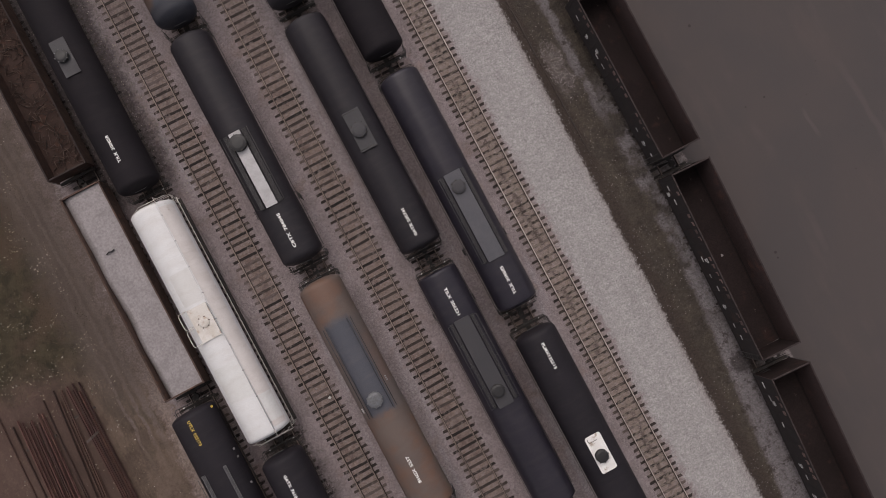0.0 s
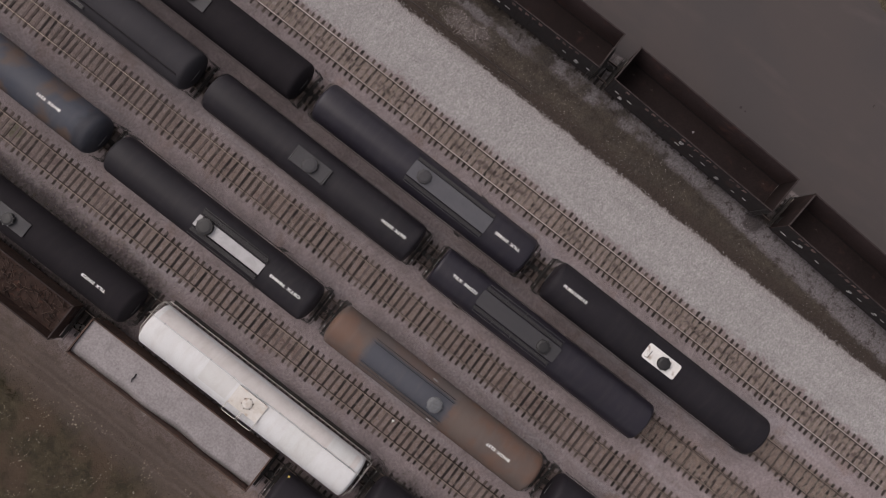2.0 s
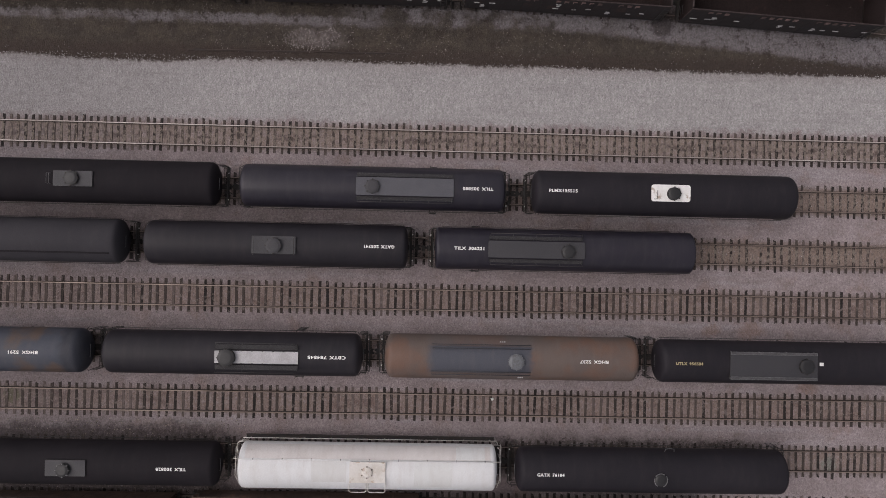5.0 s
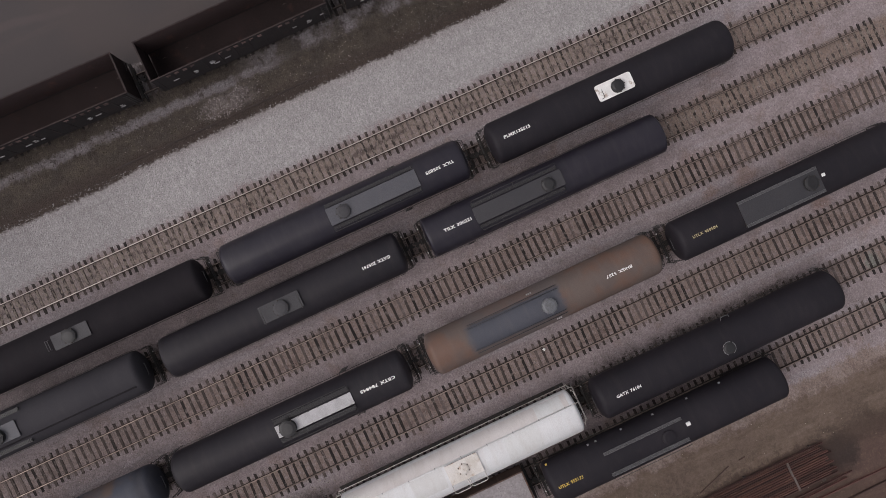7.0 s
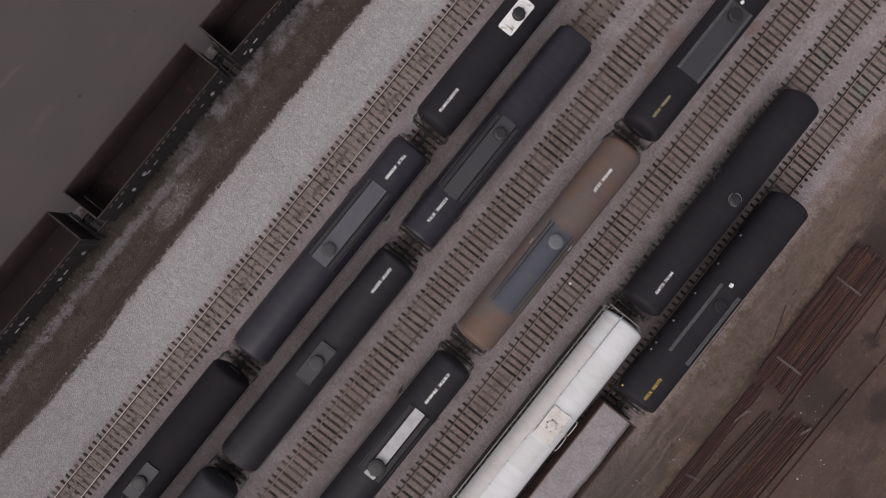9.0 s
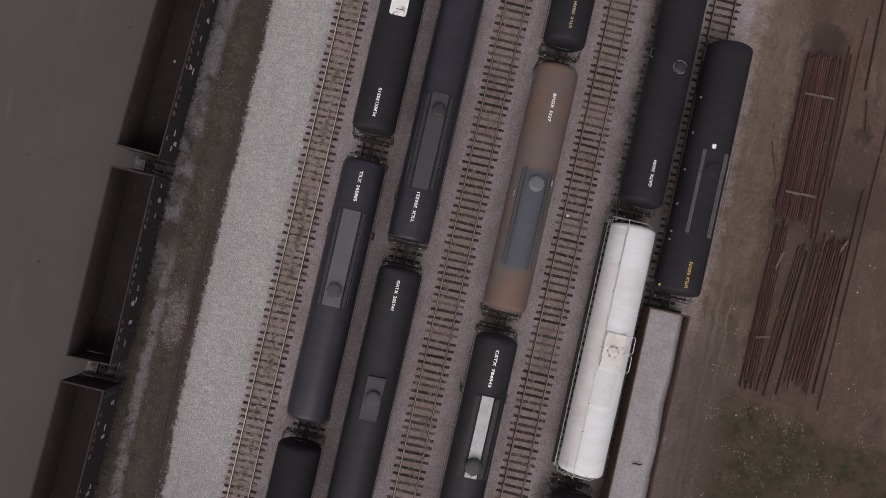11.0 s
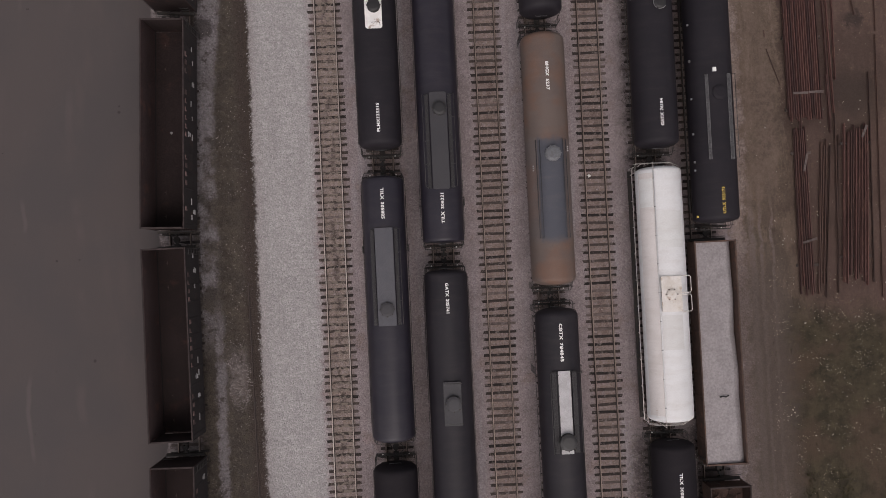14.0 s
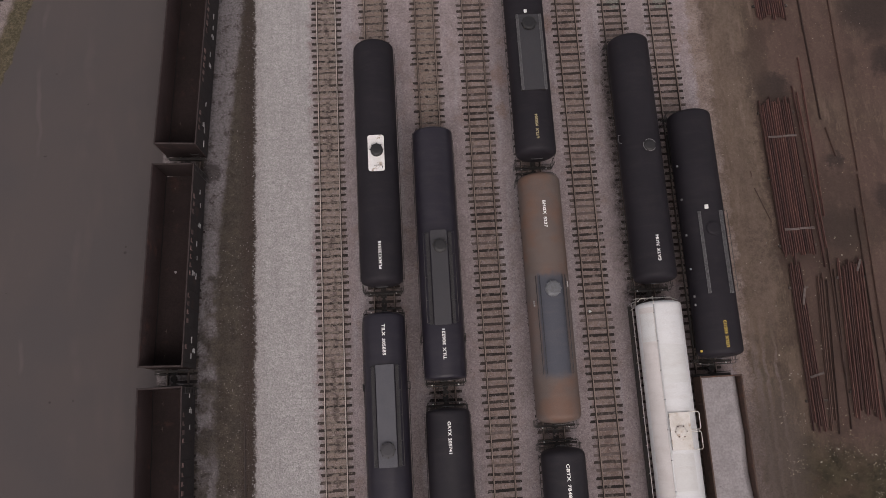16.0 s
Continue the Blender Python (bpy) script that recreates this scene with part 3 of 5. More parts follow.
def pipe(bm, points, r=0.02, seg=6, closed=False):
    """A round bar along points."""
    pts = [Vector(p) for p in points]
    count = len(pts)
    rings = []
    for i, p in enumerate(pts):
        a = pts[i - 1] if (i or closed) else p
        b = pts[(i + 1) % count] if (i < count - 1 or closed) else p
        d = (b - a).normalized()
        side = d.cross(Vector((0, 0, 1))) if abs(d.z) < 0.9 else d.cross(Vector((1, 0, 0)))
        side.normalize()
        up = side.cross(d)
        rings.append([bm.verts.new(p + r * (math.cos(k * math.tau / seg) * side + math.sin(k * math.tau / seg) * up)) for k in range(seg)])
    pairs = list(zip(rings, rings[1:])) + ([(rings[-1], rings[0])] if closed else [])
    for a, b in pairs:
        for k in range(seg):
            f = bm.faces.new((a[k], a[(k + 1) % seg], b[(k + 1) % seg], b[k]))
            f.smooth = True
    if not closed:
        bm.faces.new(list(reversed(rings[0])))
        bm.faces.new(rings[-1])
    return bm


def lathe(bm, profile, axis="y", centre=(0, 0, 0), seg=48, smooth=True):
    """Turns (distance along the axis, radius) pairs round an axis; a radius of 0 closes an end."""
    rings = []
    for along, r in profile:
        ring = []
        for k in range(seg if r > 1e-6 else 1):
            a = k * math.tau / seg
            u, w = r * math.cos(a), r * math.sin(a)
            p = {"y": (u, along, w), "z": (u, w, along), "x": (along, u, w)}[axis]
            ring.append(bm.verts.new(Vector(p) + Vector(centre)))
        rings.append(ring)
    for a, b in zip(rings, rings[1:]):
        for k in range(seg):
            va = [a[k % len(a)], a[(k + 1) % len(a)]]
            vb = [b[(k + 1) % len(b)], b[k % len(b)]]
            face = list(dict.fromkeys(va + vb))
            if len(face) > 2:
                f = bm.faces.new(face)
                f.smooth = smooth
    bmesh.ops.recalc_face_normals(bm, faces=bm.faces)
    return bm


def prism(bm, outline, axis, lo, hi):
    """A flat outline, given as pairs, drawn out along an axis."""
    def place(p, d):
        return {"x": (d, p[0], p[1]), "y": (p[0], d, p[1]), "z": (p[0], p[1], d)}[axis]
    a = [bm.verts.new(place(p, lo)) for p in outline]
    b = [bm.verts.new(place(p, hi)) for p in outline]
    bm.faces.new(a)
    bm.faces.new(b)
    count = len(a)
    for k in range(count):
        bm.faces.new((a[k], a[(k + 1) % count], b[(k + 1) % count], b[k]))
    bmesh.ops.recalc_face_normals(bm, faces=bm.faces)
    return bm


STORE = {}


def shared(key, build, material):
    """A mesh that is built once and then shared by all alike parts."""
    if key not in STORE:
        bm = bmesh.new()
        build(bm)
        me = bpy.data.meshes.new(key)
        bm.to_mesh(me)
        bm.free()
        me.materials.append(material)
        STORE[key] = me
    return STORE[key]


def at(ob, x=0.0, y=0.0, z=0.0, turn=0.0):
    ob.matrix_basis = pose(x, y, z, 0, 0, turn)
    return ob


# ---- ground: one sheet to the horizon ----
def bank_line(y):
    """Centre line of the siding beside the road, which bends away."""
    return float(np.interp(y, (-60, -27, -13, -5, 3, 10, 18, 33, 70), (-21.0, -20.1, -19.84, -19.83, -19.86, -19.62, -19.31, -18.45, -16.0)))


def ground_height(x, y):
    soft = noise.noise((x * 0.35, y * 0.35, 0.0))
    fine = noise.noise((x * 1.9, y * 1.9, 3.0))
    h = 0.012 * fine
    if abs(x + 8.53) < 0.62:
        h += 0.032 * noise.noise((x * 2.3, y * 2.6, 5.0)) + 0.012 * soft
    if -18.6 < x < -14.3:
        k = min(1.0, (x + 18.6) / 1.0, (-14.3 - x) / 0.8)
        h += k * (0.1 + 0.08 * soft + 0.05 * fine)
    elif -14.3 <= x < -10.3:
        h += 0.05 * min(1.0, (-10.3 - x) / 1.2, (x + 14.3) / 0.4)
    elif x > 22.0:
        h += min(1.0, (x - 22.0) / 3.0) * (0.07 * soft + 0.035 * fine)
    elif x < -21.5:
        h -= 0.01 * fine
    return h


def ground():
    def lines(lo, hi, step, far):
        near = np.arange(lo, hi + 1e-6, step)
        out = np.array([6.0, 18, 50, 140, 400, 1100, 3000])
        return np.concatenate([lo - out[::-1], near, hi + out]) if far else near
    xs, ys = lines(-46, 48, 0.2, True), lines(-48, 60, 0.3, True)
    verts = []
    for yy in ys:
        for xx in xs:
            inside = -46 <= xx <= 48 and -48 <= yy <= 60
            verts.append((xx, yy, ground_height(xx, yy) if inside else 0.0))
    w = len(xs)
    faces = [(j * w + i, j * w + i + 1, (j + 1) * w + i + 1, (j + 1) * w + i) for j in range(len(ys) - 1) for i in range(w - 1)]
    me = bpy.data.meshes.new("ground")
    me.from_pydata(verts, [], faces)
    me.polygons.foreach_set("use_smooth", [True] * len(faces))
    me.materials.append(GROUND)
    return tagged(new("ground", me), "flat yard ground of ballast, pale gravel, bare dirt and road", "ground", kind="structure")


ground()


# ---- tank cars ----
RAIL_Z = 0.21          # top of rail
AXIS_Z = 2.75          # centre of a tank


def tank_mesh(bm, half, r, head, square):
    """A long drum with dished ends; square makes the dish flatter with tighter corners."""
    ends = []
    for k in range(9):
        a = k * math.pi / 16
        ends.append((half - head + head * math.sin(a) ** (2 / square), r * max(0.0, math.cos(a)) ** (2 / square)))
    ends[-1] = (half, 0.0)
    ends.insert(-1, (half - 0.004, r * 0.2))
    body = list(np.linspace(-(half - head), half - head, 9))[1:-1]
    profile = [(-a, rr) for a, rr in reversed(ends)] + [(float(b), r) for b in body] + ends
    return lathe(bm, profile, "y", (0, 0, AXIS_Z), 72)


def truck(parent, y):
    """A two-axle bogie."""
    t = new("truck")
    t.parent = parent
    t.matrix_basis = pose(0, y, 0)
    z = RAIL_Z + 0.42

    def frame_side(bm):
        prism(bm, [(-1.2, z - 0.12), (-1.2, z + 0.16), (-0.55, z + 0.3), (0.55, z + 0.3), (1.2, z + 0.16), (1.2, z - 0.12),
                   (0.75, z - 0.12), (0.45, z - 0.26), (-0.45, z - 0.26), (-0.75, z - 0.12)], "x", -0.08, 0.08)

    def wheel(bm):
        lathe(bm, [(-0.07, 0.0), (-0.07, 0.12), (-0.02, 0.14), (-0.02, 0.34), (-0.065, 0.36), (-0.065, 0.42), (0.045, 0.425),
                   (0.05, 0.45), (0.07, 0.45), (0.075, 0.36), (0.03, 0.34), (0.03, 0.14), (0.08, 0.12), (0.08, 0.0)], "x", (0, 0, 0), 28)

    for s in (-1, 1):
        at(part("side_frame", shared("side_frame", frame_side, STEEL_DARK), None, t), s * 1.0)
        for a in (-0.88, 0.88):
            w = part("wheel", shared("wheel", wheel, WHEEL_STEEL), None, t)
            w.matrix_basis = pose(s * 0.76, a, z, 0, 0, 180 if s > 0 else 0)
    for a in (-0.88, 0.88):
        at(part("axle", shared("axle", lambda bm: pipe(bm, [(-0.7, 0, z), (0.7, 0, z)], 0.075, 10), WHEEL_STEEL), None, t), 0, a)
    part("bolster", shared("bolster", lambda bm: box(bm, -1.1, -0.18, z + 0.02, 1.1, 0.18, z + 0.28, 0.02), STEEL_DARK), None, t)
    return t


def coupler_mesh(bm):
    """Shank and knuckle; the face lies at y = 0."""
    box(bm, -0.075, -0.75, 0.8, 0.075, -0.28, 1.0, 0.015)
    prism(bm, [(-0.13, -0.3), (0.13, -0.3), (0.2, -0.12), (0.16, 0.05), (0.05, 0.07), (0.02, -0.04), (-0.1, -0.05), (-0.17, 0.06), (-0.22, -0.1)], "z", 0.74, 1.04)


def end_gear(car, half, gap, wheel_side, rails):
    """Sill ends, crossing platform, handrails, steps, ladders and coupler at both ends of a car."""
    for s in (-1, 1):
        e = new("end_platform")
        e.parent = car
        e.matrix_basis = pose(0, s * half, 0, 0, 0, 0 if s > 0 else 180)
        part("end_sill", shared("end_sill", lambda bm: box(bm, -1.42, 0.1, 0.98, 1.42, 0.24, 1.16, 0.015), STEEL_DARK), None, e)

        def deck(bm):
            for k in range(5):
                yy = -0.06 + k * 0.1
                box(bm, -1.35, yy, 1.19, 1.35, yy + 0.03, 1.215)
            for xx in (-1.35, -0.7, -0.02, 0.65, 1.31):
                box(bm, xx, -0.1, 1.165, xx + 0.04, 0.42, 1.19)
        part("grating", shared("end_grating", deck, STEEL_DARK), None, e)

        def rail(bm):
            pipe(bm, [(-1.38, -0.25, 2.0), (-1.38, 0.3, 2.02), (-1.25, 0.42, 2.03), (1.25, 0.42, 2.03), (1.38, 0.3, 2.02), (1.38, -0.25, 2.0)], 0.022)
            for xx in (-1.3, -0.45, 0.45, 1.3):
                pipe(bm, [(xx, 0.42, 1.2), (xx, 0.42, 2.02)], 0.02)
            pipe(bm, [(-1.3, 0.42, 1.62), (1.3, 0.42, 1.62)], 0.016)
        part("end_handrail", shared("end_handrail_" + rails.name, rail, rails), None, e)

        def ladder(bm):
            for yy in (-0.32, 0.12):
                pipe(bm, [(0, yy, 0.5), (0, yy, 2.3)], 0.02)
            for k in range(5):
                pipe(bm, [(0, -0.32, 0.55 + k * 0.38), (0, 0.12, 0.55 + k * 0.38)], 0.016)
            pipe(bm, [(0.0, -0.32, 2.3), (0.06, -0.36, 2.4), (-0.12, -0.4, 2.5)], 0.02)
        for xx in (-1.46, 1.46):
            at(part("ladder", shared("corner_ladder_" + rails.name, ladder, rails), None, e), xx, 0.05)
        reach = gap / 2
        c = part("coupler", shared("coupler", coupler_mesh, STEEL_DARK), None, e)
        at(c, 0.0, reach)
        part("draft_sill", shared("draft_sill_%.2f" % reach, lambda bm: box(bm, -0.19, -4.2, 0.74, 0.19, reach - 0.42, 1.08, 0.02), STEEL_DARK), None, e)

        def hose(bm):
            pts = [(0.42 + 0.12 * math.sin(k * 0.5), 0.3 + 0.09 * k * (reach / 1.0), 0.78 - 0.3 * math.sin(k * math.pi / 9)) for k in range(9)]
            pipe(bm, pts, 0.022)
        part("air_hose", shared("air_hose_%.2f" % reach, hose, HATCH_BLACK), None, e)

        def arch(bm):
            # pipe bow over the head of the tank
            pipe(bm, [(-0.42, 0.03, 3.0), (-0.4, 0.09, 3.02), (0.4, 0.09, 3.02), (0.42, 0.03, 3.0)], 0.018)
        part("head_grab_bar", shared("head_grab_bar", arch, PIPE_LIGHT if rails is PIPE_LIGHT else GRATING), None, e)
        # white blocks added to stand for the pale glints at the car ends
        for xx in (-0.95, 0.95):
            at(part("reflector", shared("reflector", lambda bm: box(bm, -0.05, -0.04, 1.22, 0.05, 0.04, 1.3, 0.012), LETTER_WHITE), None, e), xx, 0.3)
        if s == wheel_side:
            def brake(bm):
                lathe(bm, [(0.0, 0.25), (0.025, 0.27), (0.05, 0.25), (0.025, 0.23), (0.0, 0.25)], "y", (0.75, 0.44, 1.75), 20)
                for k in range(3):
                    a = k * math.pi / 3
                    pipe(bm, [(0.75 - 0.24 * math.cos(a), 0.465, 1.75 - 0.24 * math.sin(a)), (0.75 + 0.24 * math.cos(a), 0.465, 1.75 + 0.24 * math.sin(a))], 0.012)
                box(bm, 0.62, 0.3, 1.2, 0.88, 0.42, 1.9, 0.02)
            part("brake_wheel", shared("brake_wheel", brake, STEEL_DARK), None, e)


def lettering(car, text, y, way, size, length, r, material):
    """Painted characters bent round the crown of the tank; way is +1 or -1 along the car."""
    curve = bpy.data.curves.new("lettering", "FONT")
    curve.body, curve.size, curve.align_x, curve.align_y, curve.offset = text, size, "CENTER", "CENTER", size * 0.034
    curve.resolution_u, curve.space_character, curve.space_word = 3, 1.1, 1.6
    tmp = new("lettering", curve)
    bpy.context.view_layer.update()
    me = bpy.data.meshes.new_from_object(tmp.evaluated_get(bpy.context.evaluated_depsgraph_get()))
    bpy.data.objects.remove(tmp)
    xs = sorted(v.co.x for v in me.vertices)
    span, low, middle = xs[-1] - xs[0], xs[0], (xs[0] + xs[-1]) / 2
    split = None
    if " " in text:
        wide, split = max((q - p, (p + q) / 2) for p, q in zip(xs, xs[1:]))
    bm = bmesh.new()
    bm.from_mesh(me)
    bpy.data.meshes.remove(me)
    for word in (0, 1) if split is not None else (0,):
        piece = bm.copy()
        if split is not None:
            bmesh.ops.delete(piece, geom=[v for v in piece.verts if (v.co.x > split) != bool(word)], context="VERTS")
        for v in piece.verts:
            a = v.co.y / r
            v.co = Vector((-way * (r + 0.012) * math.sin(a), y + way * (v.co.x - middle) * length / span, AXIS_Z + (r + 0.012) * math.cos(a)))
        part("lettering", piece, material, car, "painted car number" if word else "painted reporting mark")
    bm.free()


def hatch(parent, x, y, z, r=0.42, high=0.2, material=None, bolts=8, name="manway_hatch", bolt_material=None):
    h = part(name, shared("%s_%.2f_%.2f_%s" % (name, r, high, material.name), lambda bm: lathe(bm, [
        (0.0, r * 1.08), (0.04, r * 1.08), (0.05, r * 0.96), (high - 0.06, r * 0.96), (high - 0.055, r * 1.06), (high, r * 1.05), (high + 0.05, r * 0.7), (high + 0.065, 0.0)],
        "z", (0, 0, 0), 28, False), material), None, parent)
    at(h, x, y, z)
    for k in range(bolts):
        a = k * math.tau / bolts
        b = part("hatch_bolt", shared("hatch_bolt_" + (bolt_material or STEEL_DARK).name, lambda bm: box(bm, -0.05, -0.035, -0.07, 0.05, 0.035, 0.05, 0.01), bolt_material or STEEL_DARK), None, h)
        b.matrix_basis = pose(r * 1.07 * math.cos(a), r * 1.07 * math.sin(a), high - 0.03, 0, 0, math.degrees(a))
    return h


def rounded(x0, y0, x1, y1, r, seg=5):
    pts = []
    for cx, cy, a0 in ((x1 - r, y1 - r, 0), (x0 + r, y1 - r, 90), (x0 + r, y0 + r, 180), (x1 - r, y0 + r, 270)):
        for k in range(seg + 1):
            a = radians(a0 + 90 * k / seg)
            pts.append((cx + r * math.cos(a), cy + r * math.sin(a)))
    return pts


def deck_plate(car, x0, y0, x1, y1, z, material, corner=0.03, label="", name="top_deck", lip=True):
    bm = bmesh.new()
    prism(bm, rounded(x0, y0, x1, y1, corner), "z", z - 0.035, z)
    d = part(name, bm, material, car, label)
    if lip:
        bm = bmesh.new()
        for xx in (x0 + 0.02, x1 - 0.02):
            box(bm, xx - 0.02, y0 + 0.05, z - 0.1, xx + 0.02, y1 - 0.05, z - 0.036)
        n = max(2, int((y1 - y0) / 1.5))
        for k in range(n + 1):
            yy = y0 + 0.08 + (y1 - y0 - 0.16) * k / n
            box(bm, x0 + 0.03, yy - 0.02, z - 0.3, x1 - 0.03, yy + 0.02, z - 0.036)
        part("deck_support", bm, STEEL_DARK, car)
    return d


def walkway(car, x, y0, y1, z, width, material, rail_side=0, tread=0.09, edge=None):
    """A narrow slatted running board; rail_side adds a handrail on that side."""
    bm = bmesh.new()
    count = int((y1 - y0) / tread)
    for k in range(count):
        yy = y0 + 0.02 + k * (y1 - y0 - 0.04) / count
        box(bm, x - width / 2 + 0.025, yy, z - 0.035, x + width / 2 - 0.025, yy + tread * 0.72, z - 0.008)
    n = max(2, int((y1 - y0) / 1.6))
    for k in range(n + 1):
        yy = y0 + 0.06 + (y1 - y0 - 0.12) * k / n
        box(bm, x - width / 2 + 0.01, yy - 0.025, z - 0.5, x + width / 2 - 0.01, yy + 0.025, z - 0.05)
    w = part("running_board", bm, material, car)
    for xx in (x - width / 2, x + width / 2 - 0.025):
        bm = bmesh.new()
        box(bm, xx, y0, z - 0.05, xx + 0.025, y1, z)
        part("edge_bar", bm, edge or material, w)
    for yy in (y0 - 0.026, y1 + 0.001):
        bm = bmesh.new()
        box(bm, x - width / 2, yy, z - 0.05, x + width / 2, yy + 0.025, z)
        part("edge_bar", bm, edge or material, w)
    if rail_side:
        bm = bmesh.new()
        xx = x + rail_side * (width / 2 + 0.16)
        pipe(bm, [(x + rail_side * width / 2, y0 + 0.05, z), (xx, y0 + 0.05, z + 0.35), (xx, y1 - 0.05, z + 0.35), (x + rail_side * width / 2, y1 - 0.05, z)], 0.022)
        for k in range(1, n):
            yy = y0 + (y1 - y0) * k / n
            pipe(bm, [(x + rail_side * width / 2, yy, z - 0.02), (xx, yy, z + 0.35)], 0.018)
        part("side_rail", bm, PIPE_DARK, w)
    return w


def side_rails(car, half, r, material, reach=0.07, z=2.25):
    for s in (-1, 1):
        bm = bmesh.new()
        x = s * (r + reach)
        pipe(bm, [(x, -half + 0.5, z), (x, half - 0.5, z)], 0.02)
        n = 9
        for k in range(n):
            y = -half + 0.6 + (2 * half - 1.2) * k / (n - 1)
            pipe(bm, [(x, y, z), (s * (r - 0.12), y, z - 0.05)], 0.015)
        part("side_handrail", bm, material, car)


def side_ladder(car, y, r, material):
    for s in (-1, 1):
        def build(bm):
            for yy in (-0.24, 0.24):
                pipe(bm, [(r + 0.14, yy, 0.6), (r + 0.14, yy, 2.75), (r + 0.1, yy, 2.95), (r - 0.06, yy, 3.0)], 0.022)
            for k in range(7):
                zz = 0.7 + k * 0.3
                pipe(bm, [(r + 0.14, -0.24, zz), (r + 0.14, 0.24, zz)], 0.016)
        ob = part("side_ladder", shared("side_ladder_%.2f_%s" % (r, material.name), build, material), None, car)
        at(ob, 0, y, 0, 0 if s > 0 else 180)


def tank_car(x, y0, y1, r, head, square, paint, label, gap=1.9, rails=None, brake=1, ladder=None, sides=True):
    """A tank car whose tank runs from y0 to y1 on the track at x. Parts are given in metres from its middle."""
    rails = rails or PIPE_DARK
    mid, half = (y0 + y1) / 2, (y1 - y0) / 2
    car = thing("tank_car", x, mid, 0, 0, label, "tank car", "tank cars in the yard")
    bm = bmesh.new()
    tank_mesh(bm, half, r, head, square)
    part("tank", bm, paint, car)
    for s in (-1, 1):
        truck(car, s * (half - 2.1))
        def saddle(bm):
            prism(bm, [(-0.25, 0.95), (0.25, 0.95), (1.05, 1.35), (1.15, 1.75), (0.6, 1.42), (0, 1.32), (-0.6, 1.42), (-1.15, 1.75), (-1.05, 1.35)], "y", -0.3, 0.3)
        at(part("saddle", shared("saddle", saddle, STEEL_DARK), None, car), 0, s * (half - 2.1))
    end_gear(car, half, gap, brake, rails)
    if sides:
        side_rails(car, half, r, rails)
    if ladder is not None:
        side_ladder(car, ladder - mid, r, rails)
    return car, mid, AXIS_Z + r


def arc_sheet(bm, r, a0, a1, y0, y1, seg=20):
    """A coat of paint round part of the drum; angles are from the crown."""
    rows = [[bm.verts.new((r * math.sin(a0 + (a1 - a0) * k / seg), y, AXIS_Z + r * math.cos(a0 + (a1 - a0) * k / seg))) for k in range(seg + 1)] for y in (y0, y1)]
    for k in range(seg):
        f = bm.faces.new((rows[0][k], rows[0][k + 1], rows[1][k + 1], rows[1][k]))
        f.smooth = True
    bmesh.ops.recalc_face_normals(bm, faces=bm.faces)
    return bm


T = (-8.53, -4.66, -0.5, 3.38, 7.22, 11.19, 15.05, 18.96)    # track centre lines


